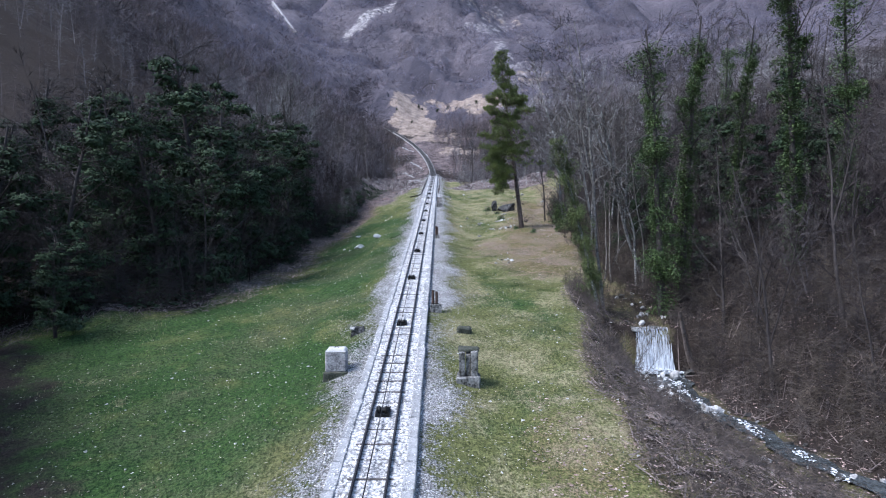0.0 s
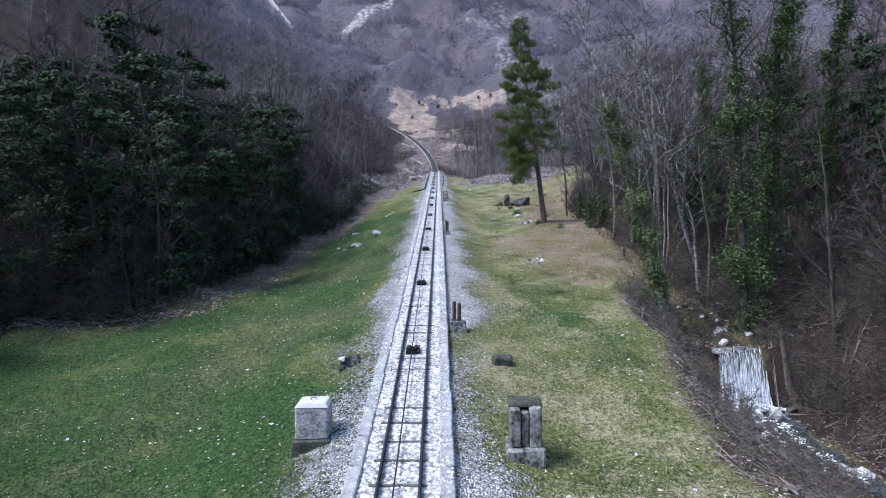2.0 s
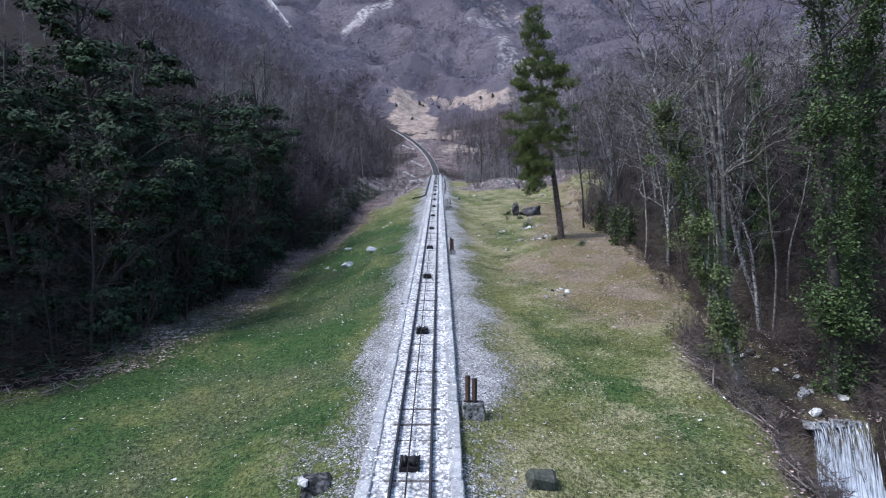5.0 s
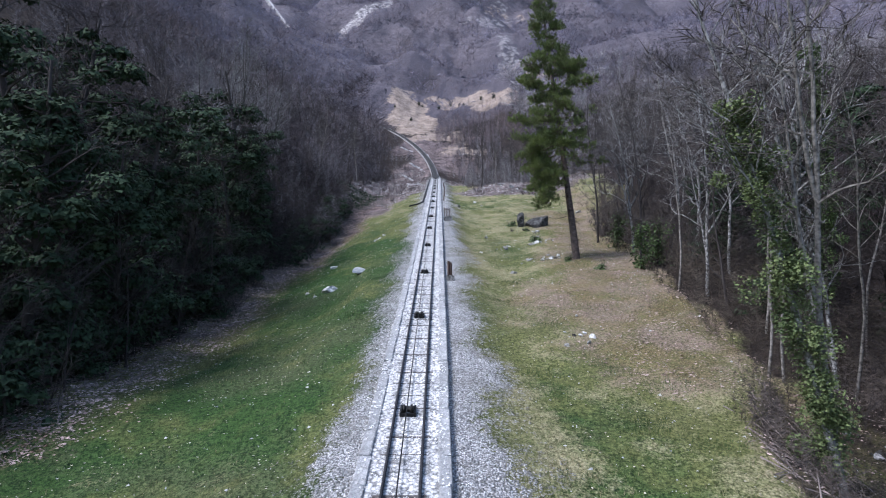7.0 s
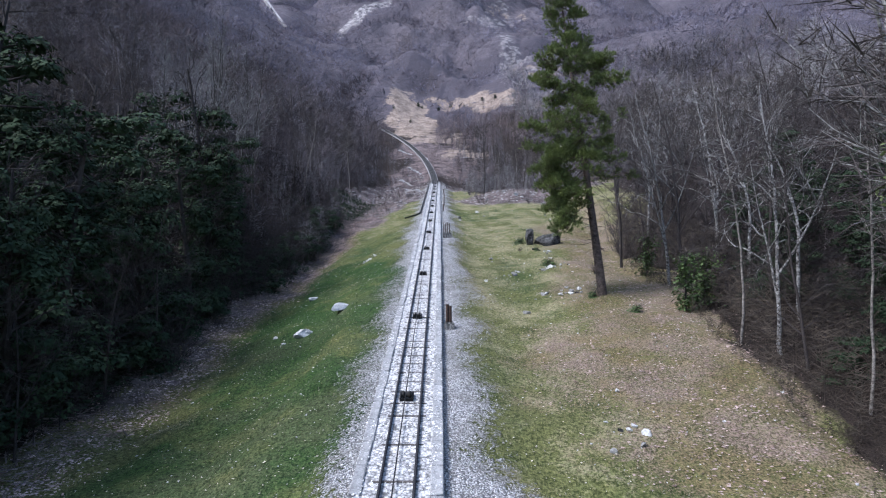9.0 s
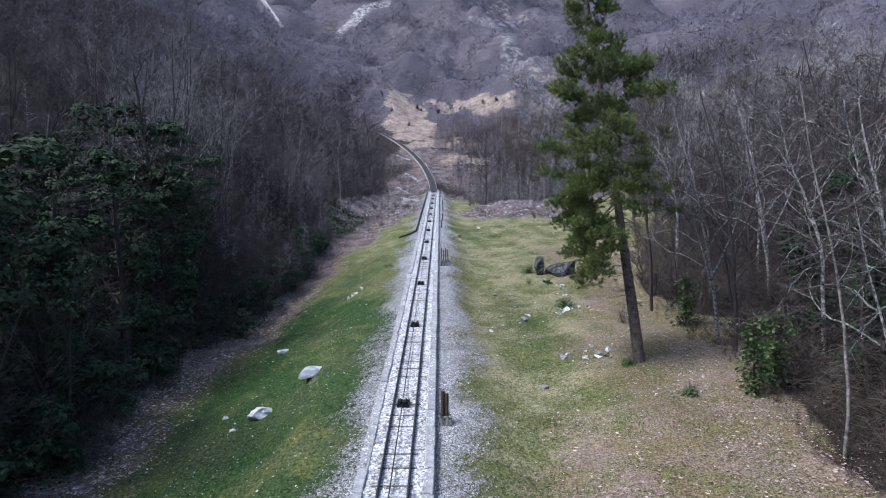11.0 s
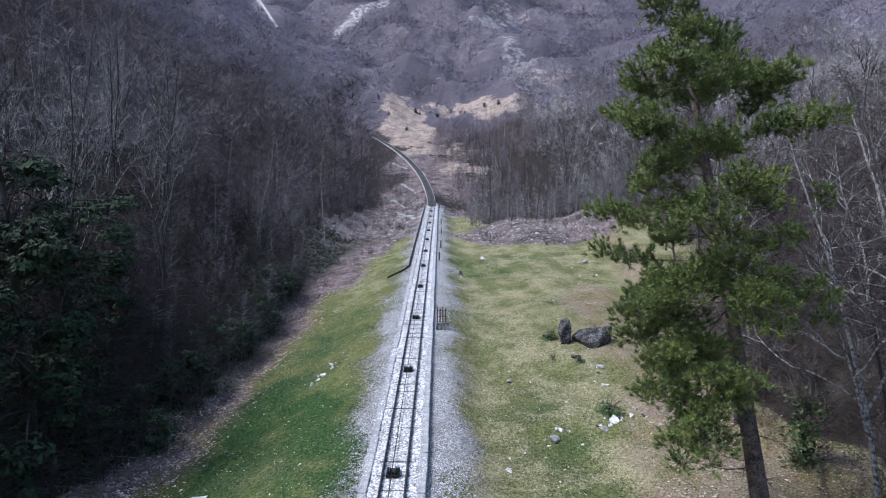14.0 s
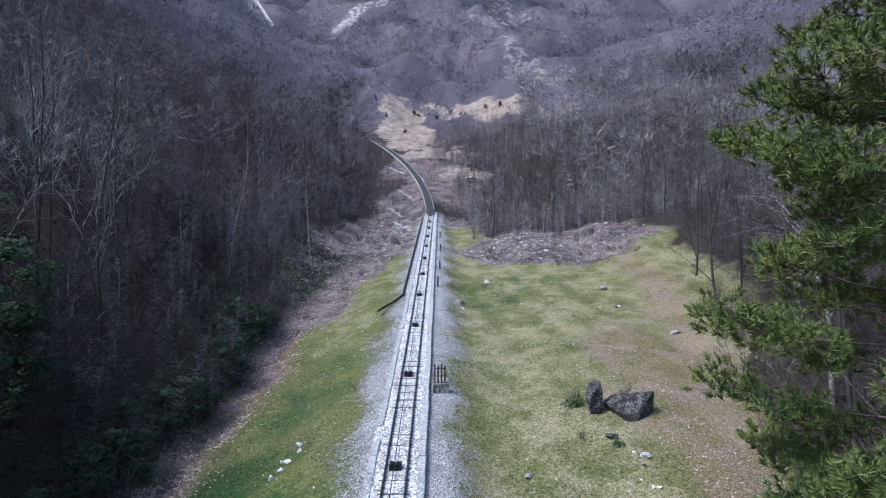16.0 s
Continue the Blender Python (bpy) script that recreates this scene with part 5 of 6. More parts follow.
far_wood("western_brush", strewn(3400, 16, -42, -8, 92, 200, lambda x, y, r: (x < wood_west(y) + 0.2) & (x > wood_west(y) - 16), 1.2, 5.0), "purple-brown brush at the foot of the slope", 40, 0.02, None, 0.004, True, 1.6)
far_wood("eastern_thicket", strewn(4000, 7, 12, 46, 16, 98, lambda x, y, r: (x > edge_east(y) + 1.2) & (np.abs(x - stream_x(y)) > 2.4), 1.0, 4.2), "dense undergrowth beneath the trees, shade put into its colour", 36, 0.015, SHADED_THICKET, 0.004, False, 1.8)


# ---- the pine ----
def tuft(so, p, way, count, long, rng):
    """A brush of needles round the end of a shoot."""
    way = way.normalized()
    for k in range(count):
        d = (way * rng.uniform(0.35, 1.0) + jitter(rng, 0.75)).normalized()
        q = p - way * rng.uniform(0, long * 0.9)
        so.ribbon(q, q + d * long * rng.uniform(0.7, 1.15), 0.025, rng)


def pine_meshes(seed=3, h=22.9):
    rng = random.Random(seed)
    trunk, crown = Soup(), Soup()
    pts, _ = limb(trunk, (0, 0, -0.5), Vector((-0.100, 0.070, 1)), h, 0.32, rng, 16, 10, 0.007, 0.0, thin=0.9)

    def pad(q, out, size):
        """A cushion of upturned shoots at the end of a bough."""
        n = int(76 * size * size) + 7
        for k in range(n):
            a, d = rng.uniform(0, 6.283), size * rng.random() ** 0.55
            off = Vector((math.cos(a) * d, math.sin(a) * d, 0.0))
            off.z = 0.30 * size * (1 - (d / size) ** 2) + rng.gauss(0, 0.17) + 0.10 * off.dot(out)
            e = q + off
            if k % 3 == 0:
                trunk.tube([q - out * 0.25 * size, q.lerp(e, 0.55) - Vector((0, 0, 0.06)), e], [0.011, 0.008, 0.005], 3)
            tuft(crown, e, off * 0.9 / size + out * 0.25 + Vector((0, 0, 0.6)), 32, 0.18, rng)

    def bough(t, way, ln, r, pads, lift, full=1.0):
        p, _ = along(pts, t)
        lp, _ = limb(trunk, p, way, ln, r, rng, 7, 5, 0.13, lift)
        for j in range(pads):
            f = 1.0 - 0.52 * j / max(pads, 1) - rng.uniform(0, 0.06)
            q, d = along(lp, min(f, 1.0))
            side = d.cross(Vector((0, 0, 1))).normalized() * (rng.choice((-1, 1)) * rng.uniform(0.25, 0.75) if j else 0.0)
            e = q + side + d * 0.1
            if j:
                trunk.tube([q, q.lerp(e, 0.5) + Vector((0, 0, 0.04)), e], [0.018, 0.013, 0.008], 4)
            pad(e, d, full * rng.uniform(0.40, 0.84) * (0.75 + 0.25 * min(ln / 3, 1)))
        for j in range(int(ln * 2)):
            q, d = along(lp, rng.uniform(0.2, 0.9))
            limb(trunk, q, d + jitter(rng, 0.9), rng.uniform(0.3, 0.8), 0.012, rng, 3, 3, 0.2, 0.0)

    n = 80
    for i in range(n):
        t = 0.40 + 0.585 * (i + rng.uniform(-0.3, 0.3)) / n
        f = max(t - 0.40, 0) / 0.60
        ln = (1.25 + 2.0 * (1 - float(smooth(0.38, 0.60, f)))) * (1 - 0.75 * max((f - 0.6) / 0.4, 0) ** 2) * (0.65 + 0.6 * rng.random())
        if 0.28 < f < 0.36 or 0.62 < f < 0.67:
            ln *= 0.55
        a = i * 2.4 + rng.uniform(-0.5, 0.5)
        bare = f < 0.34 and math.cos(a) - 0.35 * math.sin(a) > 0.15
        bough(t, Vector((math.cos(a), math.sin(a), (-0.12 if not bare else -0.3) + 0.75 * f)), ln * (0.9 if bare else 1), 0.030 * (1.2 - f), 2 if bare else 2 + int(ln * 1.0) - (f > 0.5), 0.035 - (0.05 if bare else 0), 0.72 if bare else 1.0)
    # long low boughs that hang over the meadow
    for t, x, y, z, ln in ((0.30, -0.85, -0.45, -0.45, 3.6), (0.34, -0.8, -0.6, -0.55, 3.4), (0.37, -1.0, 0.1, -0.5, 3.5), (0.40, -0.7, -0.3, -0.6, 3.2), (0.43, -0.95, -0.4, -0.45, 3.6), (0.39, -0.5, 0.8, -0.5, 3.2), (0.45, -1.0, 0.0, -0.45, 3.5), (0.42, -0.85, 0.5, -0.5, 3.3), (0.47, -0.9, -0.7, -0.4, 3.4), (0.46, 0.2, -1.0, -0.35, 2.8), (0.36, -0.5, -0.9, -0.5, 2.8)):
        bough(t, Vector((x, y, z)), ln, 0.040, 7, -0.03)
    for i in range(26):
        t = rng.uniform(0.08, 0.45)
        p, _ = along(pts, t)
        a = rng.uniform(0, 6.283)
        lp, _ = limb(trunk, p, Vector((math.cos(a), math.sin(a), rng.uniform(-0.5, 0.1))), rng.uniform(0.8, 2.6), 0.028, rng, 6, 4, 0.22, -0.02)
        for j in range(5):
            q, d = along(lp, rng.uniform(0.3, 1.0))
            limb(trunk, q, d + jitter(rng, 0.9), rng.uniform(0.3, 0.9), 0.010, rng, 3, 3, 0.25, -0.02)
    return trunk.mesh("trunk", [PINE_BARK], True), crown.mesh("crown", [NEEDLE])


Kind("pine_tree", pine_meshes(), "tall leaning pine with layered green needles", "pine tree").plant(9.68, 70.5).rotation_euler = (0, 0, 0)


# ---- stone blocks and posts beside the track ----
def thing(name, x, y, label, category, turn=0.0, group="", dz=0.0):
    ob = tagged(new(name), label, category, group)
    ob.matrix_basis = Matrix.LocRotScale((x, y, gz(x, y) + dz), Euler((0, 0, turn)), None)
    return ob


def boxed(x0, y0, z0, x1, y1, z1, bevel=0.03, taper=0.0, jit=0.0, seed=0):
    so = Soup()
    so.box(x0, y0, z0, x1, y1, z1, 0, taper, jit, random.Random(seed))
    return bevelled(so, bevel)


pil = thing("stone_pillar", -4.85, 26.3, "whitish stone pillar with bevelled cap on a mossy plinth", "stone pillar", 0.05)
child("plinth", boxed(-0.56, -0.56, -0.4, 0.56, 0.56, 0.42, 0.05, 0.02, 0.02, 1).mesh("plinth", [WET_MOSS]), pil, "mossy plinth")
child("shaft", boxed(-0.47, -0.47, 0.42, 0.47, 0.47, 1.52, 0.05, 0.01, 0.015, 2).mesh("shaft", [PILLAR]), pil)
cap = child("cap", boxed(-0.48, -0.48, 1.52, 0.48, 0.48, 1.68, 0.03, 0.10, 0.01, 3).mesh("cap", [CONCRETE]), pil, "pale bevelled cap")
ring = Soup()
ring.tube([(0.09 * math.cos(a), 0, 1.68 + 0.09 * math.sin(a)) for a in [k * math.pi / 8 for k in range(9)]], [0.015] * 9, 5)
child("lifting_ring", ring.mesh("lifting_ring", [BLACK_IRON]), cap, "small iron lifting ring")

pil.scale = (1, 1, 0.80)
pil.location.z -= 0.17
pil = thing("broken_pillar", 1.15, 25.9, "broken dark concrete pillar with hollow face beside the track", "stone pillar", -0.05)
child("plinth", boxed(-0.58, -0.55, -0.4, 0.55, 0.55, 0.32, 0.06, 0.03, 0.05, 4).mesh("plinth", [STAINED]), pil)
for x0, x1, top, sd in ((-0.46, -0.16, 1.32, 5), (-0.16, 0.10, 1.22, 6), (0.10, 0.47, 1.36, 7)):
    child("shaft_block", boxed(x0 + 0.01, -0.44 + (0.10 if sd == 6 else 0), 0.32, x1 - 0.01, 0.44, top, 0.03, 0.0, 0.03, sd).mesh("shaft_block", [STAINED]), pil)
child("cap", boxed(-0.50, -0.20, 1.34, 0.50, 0.48, 1.46, 0.03, 0.04, 0.04, 8).mesh("cap", [WET_MOSS]), pil, "chipped mossy cap slab")

pil.scale = (0.95, 1, 1.05)
low = thing("stone_block", -4.7, 31.9, "low grey stone block sunk in the grass", "stone block", 0.2)
child("body", boxed(-0.45, -0.32, -0.3, 0.45, 0.32, 0.30, 0.05, 0.08, 0.10, 9).mesh("body", [DARK_ROCK]), low)
child("chipped_edge", boxed(-0.47, -0.30, 0.18, -0.16, 0.26, 0.335, 0.05, 0.08, 0.10, 12).mesh("chipped_edge", [STONE]), low, "pale chipped stone edge")
low = thing("stone_block", 1.15, 32.3, "low dark mossy stone block in the grass", "stone block", -0.05)
child("body", boxed(-0.46, -0.38, -0.3, 0.46, 0.38, 0.22, 0.08, 0.08, 0.12, 10).mesh("body", [WET_MOSS]), low)
low = thing("stone_block", 3.0, 14.5, "mossy stone block at the edge of the gravel", "stone block", 0.2)
child("body", boxed(-0.5, -0.35, -0.3, 0.5, 0.35, 0.3, 0.06, 0.04, 0.06, 11).mesh("body", [MOSSY]), low)


def post_on_block(y, x, posts, h, block, label, braced=False, thick=0.085):
    t = thing("signal_post", x, y, label, "post", 0.02)
    w, d, hb = block
    child("base_block", boxed(-w / 2, -d / 2, -0.4, w / 2, d / 2, hb, 0.04, 0.02, 0.02, int(y)).mesh("base_block", [OLD_CONCRETE]), t, "stone base block")
    for k in range(posts):
        px = (k - (posts - 1) / 2) * (w * (0.62 if braced else 0.30) / max(posts - 1, 1)) - w * 0.08
        so = Soup()
        so.tube([(px, 0, hb - 0.02), (px, 0, hb + h * (1 - 0.1 * (k % 2)))], [thick, thick], 8, 0, True)
        tube = child("post", so.mesh("post", [RUST]), t, "rusty iron tube")
        so = Soup()
        so.tube([(px, 0, hb - 0.01), (px, 0, hb + 0.04)], [thick * 1.5, thick * 1.5], 8, 0, True)
        child("flange", so.mesh("flange", [BLACK_IRON]), tube)
    if braced:
        for z in (0.35, 0.75):
            so = Soup()
            so.box(-w * 0.45, -0.025, hb + h * z - 0.03, w * 0.32, 0.025, hb + h * z + 0.03)
            child("crossbar", so.mesh("crossbar", [RUST]), t)
    return t


post_on_block(35.8, -0.45, 2, 0.85, (0.75, 0.6, 0.50), "two rusty iron tubes on a dark stone base")
post_on_block(64.2, -0.65, 2, 1.0, (0.55, 0.5, 0.35), "rusty iron posts on a stone base beside the bed")
post_on_block(96.7, -0.55, 4, 1.15, (1.0, 0.6, 0.55), "iron frame of four bars on a dark block", True, 0.05)
for y, sd in ((124.0, 0.0), (133.0, 0.2), (146.0, 0.3), (158.0, 0.25), (190.5, 0.1)):
    t = thing("marker_post", float(track_x(y)) + 1.75 + sd, y, "short dark marker post in the gravel", "post", 0.0, "marker posts")
    child("post", boxed(-0.09, -0.09, -0.3, 0.09, 0.09, 0.95, 0.02).mesh("post", [RUST]), t)
    child("cap", boxed(-0.12, -0.12, 0.95, 0.12, 0.12, 1.05, 0.02).mesh("cap", [CONCRETE if y > 180 else RUST]), t)

# dark pipe beside the upper part of the line
so = Soup()
pp = [(-6.4, 114.2)] + [(-5.0, 117.8), (-4.45, 119.2)] + [(float(track_x(y)) - 1.75, y) for y in np.arange(121, 190, 4.0)]
so.tube([(x, y, max(gz(x, y) + 0.12, float(track_z(y)) - 0.35)) for x, y in pp], [0.11] * len(pp), 7, 0, True)
pipe = tagged(new("drain_pipe"), "long black pipe lying beside the track bed", "pipe")
child("pipe", so.mesh("pipe", [BLACK_IRON], True), pipe)


# pale stone channels running down the slope beside the upper curve
r = random.Random(43)
for xa, ya, xb, yb in ((-12.4, 215.3, -7.7, 204.7), (-13.3, 200.1, -9.8, 192.7), (-11.8, 191.3, -6.4, 168.5), (-16.9, 238.9, -12.0, 232.0), (-6.6, 226.0, -6.0, 221.0), (4.6, 226.0, 12.5, 225.0), (-10.6, 181.0, -6.8, 174.0)):
    ln = math.hypot(xb - xa, yb - ya)
    n = max(3, int(ln / 0.9))
    ch = tagged(new("stone_channel"), "pale stepped stone channel on the brushy slope", "stone channel", "stone channels")
    for k in range(n):
        f = (k + 0.5) / n
        x, y = xa + (xb - xa) * f, ya + (yb - ya) * f
        if r.random() < 0.15:
            continue
        st = child("stone", boxed(-0.32, -0.40, -0.4, 0.32, 0.40, 0.22, 0.04, 0.03, 0.05, 60 + k).mesh("stone", [CONCRETE]), ch)
        st.matrix_basis = Matrix.LocRotScale((x + r.uniform(-0.1, 0.1), y, gz(x, y)), Euler((0, 0, math.atan2(xa - xb, yb - ya))), None)

# ---- rocks ----
def rock(x, y, w, d, h, seed, material, label, sink=0.35, turn=None, name="rock", group=""):
    r = random.Random(seed)
    bm = bmesh.new()
    bmesh.ops.create_icosphere(bm, subdivisions=3 if w > 0.65 else 2, radius=1.0)
    planes = [(Vector((r.gauss(0, 1), r.gauss(0, 1), r.gauss(0, 1))).normalized(), r.uniform(0.28, 0.72)) for _ in range(15)]
    off = Vector((seed * 3.7, seed * 1.3, 0))
    for v in bm.verts:
        p = v.co.copy()
        for nrm, k in planes:
            e = p.dot(nrm) - k
            if e > 0:
                p -= nrm * e * 0.96
        lump = 0.6 if w < 2 else 0.25
        p += v.co * 0.2 * lump * noise.noise(v.co * 2.2 + off) + v.co * 0.12 * lump * noise.noise(v.co * 6 + off)
        v.co = Vector((p.x * w * 0.6, p.y * d * 0.6, p.z * h * 0.7))
    me = bpy.data.meshes.new(name)
    bm.to_mesh(me)
    bm.free()
    me.materials.append(material)
    ob = tagged(new(name, me), label, "rock", group)
    ob.matrix_basis = Matrix.LocRotScale((x, y, gz(x, y) + h * (0.5 - sink)), Euler((r.uniform(-0.1, 0.1), r.uniform(-0.1, 0.1), r.uniform(0, 3) if turn is None else turn)), None)
    return ob


for i, (x, y, w, d, h) in enumerate(((-9.95, 69.4, 1.9, 1.7, 0.62), (-11.9, 69.6, 0.6, 0.5, 0.3), (-8.15, 72.9, 0.9, 2.7, 0.55), (-11.5, 79.0, 1.1, 1.0, 0.55), (-8.55, 91.4, 0.6, 1.3, 0.4), (-8.95, 90.0, 0.6, 0.6, 0.4), (-8.25, 92.8, 0.6, 0.8, 0.35), (-8.65, 90.7, 0.5, 0.4, 0.3), (-8.05, 92.0, 0.4, 0.5, 0.3), (-8.95, 91.8, 0.35, 0.3, 0.25), (-10.9, 67.9, 0.4, 0.4, 0.25))):
    rock(x, y, w * (1 if y < 80 else 0.9), d * (1 if y < 80 else 0.6), h, 100 + i, STONE, "white weathered limestone slab lying in the grass", 0.42, -0.3 if d > 2 else None, "limestone_slab", "white slabs")
rock(10.2, 95.0, 4.4, 3.0, 2.7, 138, DARK_ROCK, "large dark lichen-spotted boulder in the meadow", 0.47, -0.25, "boulder")
rock(8.45, 95.2, 1.6, 1.3, 2.0, 141, DARK_ROCK, "dark upright rock beside the large boulder", 0.3, None, "boulder")
rock(8.6, 92.3, 1.0, 0.8, 0.6, 132, DARK_ROCK, "half-buried dark rock below the boulder", 0.45, None, "boulder")
for i, (x, y, w) in enumerate(((9.6, 90.2, 0.8), (3.8, 89.4, 0.7), (8.4, 82.9, 0.9), (7.7, 82.2, 0.55), (8.9, 83.3, 0.5), (5.15, 81.8, 0.9), (5.6, 82.6, 0.5), (6.05, 72.5, 0.75), (7.8, 71.9, 0.6), (7.9, 73.7, 0.55), (8.55, 72.6, 0.5), (4.36, 69.3, 0.7), (2.45, 78.7, 0.45), (3.7, 88.0, 0.4), (6.25, 52.8, 0.6), (4.75, 51.6, 0.4), (6.3, 56.4, 0.4), (1.2, 119.0, 1.2), (1.5, 117.6, 0.7), (11.2, 148.5, 1.3), (13.0, 143.8, 1.6), (17.2, 124.4, 1.1), (4.6, 129.8, 0.9), (18.9, 109.0, 1.0), (14.0, 141.5, 0.9), (17.5, 137.8, 1.0), (7.2, 147.0, 0.8), (20.5, 141.0, 0.9), (11.0, 146.0, 0.7), (5.6, 124.2, 0.5), (14.8, 121.4, 0.5))):
    rock(x, y, w * 0.95, w * 0.8, w * 0.5, 150 + i, GREY_ROCK if i % 2 else STONE, "grey lichen-covered rock in the grass" if i % 2 else "pale limestone rock lying in the dry grass", 0.35, group="meadow rocks")

r = random.Random(57)
for cx, cy, n, wide in ((8.9, 83.0, 13, 0.6), (7.4, 82.3, 5, 0.6), (7.9, 73.2, 4, 0.5), (7.7, 71.6, 5, 0.5), (8.5, 72.3, 3, 0.4), (6.0, 72.1, 4, 0.5), (5.3, 82.0, 5, 0.6), (9.1, 88.2, 3, 0.5), (9.5, 89.5, 3, 0.4), (16.0, 101.2, 4, 0.9), (15.6, 118.8, 5, 1.2), (6.1, 53.0, 5, 0.6)):
    for k in range(n):
        w = r.uniform(0.16, 0.42)
        rock(cx + r.gauss(0, wide), cy + r.gauss(0, wide), w, w * 0.85, w * 0.6, 700 + int(cx * 40) + k, STONE if r.random() < 0.55 else r.choice((GREY_ROCK, GREY_ROCK, DARK_ROCK)), "small weathered stone in a cluster on the meadow", 0.3, group="stone clusters")

# ---- brook and waterfall ----
ys = np.concatenate([np.arange(8, 40.7, 0.6)])


def water_strip(name, ys, half, lift, label):
    so = Soup()
    for y in ys:
        x0 = float(stream_x(y))
        for k in range(5):
            so.v.append((x0 + half * (1 + 1.3 * float(smooth(38.2, 39.6, y)) + 0.7 * float(smooth(35.0, 38.2, y)) + 0.28 * math.sin(y * 1.7) + 0.2 * math.sin(y * 3.9)) * (k / 2 - 1), y, float(stream_z(y)) + lift))
    for i in range(len(ys) - 1):
        for k in range(4):
            so.f.append((i * 5 + k, i * 5 + k + 1, i * 5 + k + 6, i * 5 + k + 5))
            so.m.append(0)
    return tagged(new(name, so.mesh(name, [WATER], True)), label, "water", kind="structure")


water_strip("water", ys, 0.72, 0.12, "shallow brook running over stones")
fall = tagged(new("waterfall"), "white waterfall pouring over a dark rock step", "waterfall")
r = random.Random(5)
fx = float(stream_x(40.6))
veil = mat("water_veil", (0.80, 0.83, 0.88), (0.58, 0.62, 0.68), 3, 0.3, bump=0.2)
nt = veil.node_tree
co, mp = nt.nodes.new("ShaderNodeTexCoord"), nt.nodes.new("ShaderNodeMapping")
mp.inputs["Scale"].default_value = (13.0, 4.0, 0.12)
streak = nt.nodes.new("ShaderNodeTexNoise")
streak.inputs["Scale"].default_value, streak.inputs["Detail"].default_value = 1.6, 6
cut = nt.nodes.new("ShaderNodeMapRange")
cut.inputs["From Min"].default_value, cut.inputs["From Max"].default_value = 0.44, 0.70
height, fuller, both = nt.nodes.new("ShaderNodeSeparateXYZ"), nt.nodes.new("ShaderNodeMapRange"), nt.nodes.new("ShaderNodeMath")
fuller.inputs["From Min"].default_value, fuller.inputs["From Max"].default_value = 4.7, 1.5
fuller.inputs["To Min"].default_value, fuller.inputs["To Max"].default_value = -0.10, 0.19
nt.links.new(co.outputs["Object"], mp.inputs["Vector"])
nt.links.new(co.outputs["Object"], height.inputs[0])
nt.links.new(height.outputs[2], fuller.inputs["Value"])
nt.links.new(mp.outputs[0], streak.inputs["Vector"])
nt.links.new(streak.outputs["Fac"], both.inputs[0])
nt.links.new(fuller.outputs[0], both.inputs[1])
nt.links.new(both.outputs[0], cut.inputs["Value"])
nt.links.new(cut.outputs[0], nt.nodes["Principled BSDF"].inputs["Alpha"])
for u0, u1, back, lab in ((-1.20, -0.30, 0.0, "thin streaked veil of white water"), (-0.34, 0.25, 0.12, "few threads of falling water"), (-0.05, 1.02, -0.10, "dense white stream of falling water"), (-1.0, 0.9, 0.16, "thin inner sheet of falling water")):
    sheet = Soup()
    nu = 4 + int((u1 - u0) * 9)
    for j in range(11):
        f = j / 10
        for i in range(nu + 1):
            g = i / nu
            u = u0 + (u1 - u0) * g + 0.02 * math.sin(j * 1.3 + i * 2.1)
            sheet.v.append((fx + u * (1 + 0.22 * f) + 0.05 * f, 40.40 + back - 0.75 * f ** 0.6 + 0.015 * math.sin(i * 2.3 + u0), 4.58 - 0.10 * abs(math.sin(i * 1.7 + u0)) * (1 - f) - 3.06 * f))
    for j in range(10):
        for i in range(nu):
            b = j * (nu + 1) + i
            sheet.f.append((b, b + 1, b + nu + 2, b + nu + 1))
            sheet.m.append(0)
    child("water_sheet", sheet.mesh("water_sheet", [veil], True), fall, lab)
foam = Soup()
for i in range(2600):
    a, q = r.uniform(0, 6.28), r.uniform(0, 1) ** 0.5
    c = Vector((fx + 0.20 + 1.75 * q * math.cos(a), 39.45 + 0.42 * q * math.sin(a), 1.54 + 0.28 * (1 - q) * r.random()))
    foam.leaf(c, r.uniform(0.05, 0.13), r, 0, 2.0)
child("foam", foam.mesh("foam", [FOAM]), fall, "white foam at the foot of the fall")
ledge = boxed(fx - 1.6, 40.75, 0.6, fx + 1.6, 41.6, 4.42, 0.12, 0.05, 0.08, 21)
child("rock_step", ledge.mesh("rock_step", [WET_ROCK]), fall, "wet dark rock step")
for k, (a0, a1, top) in enumerate(((-1.42, -0.78, 4.50), (-0.74, -0.30, 4.46), (-0.27, 0.42, 4.52), (0.45, 1.10, 4.47))):
    child("lip_slab", boxed(fx + a0, 40.42 + 0.05 * (k % 2), 4.30, fx + a1, 40.95, top, 0.04, 0.03, 0.09, 22 + k).mesh("lip_slab", [OLD_CONCRETE]), fall, "worn stone on the lip of the fall")
for i in range(26):
    y = r.uniform(41.2, 48)
    w = r.uniform(0.2, 0.55)
    rock(float(stream_x(y)) + r.gauss(0, 0.6), y, w, w, w * 0.6, 560 + i, BROOK_STONE if i % 2 else WET_ROCK, "grey stone in the bed above the fall" if i % 2 else "dark wet stone in the bed above the fall", 0.25, group="upper brook stones")
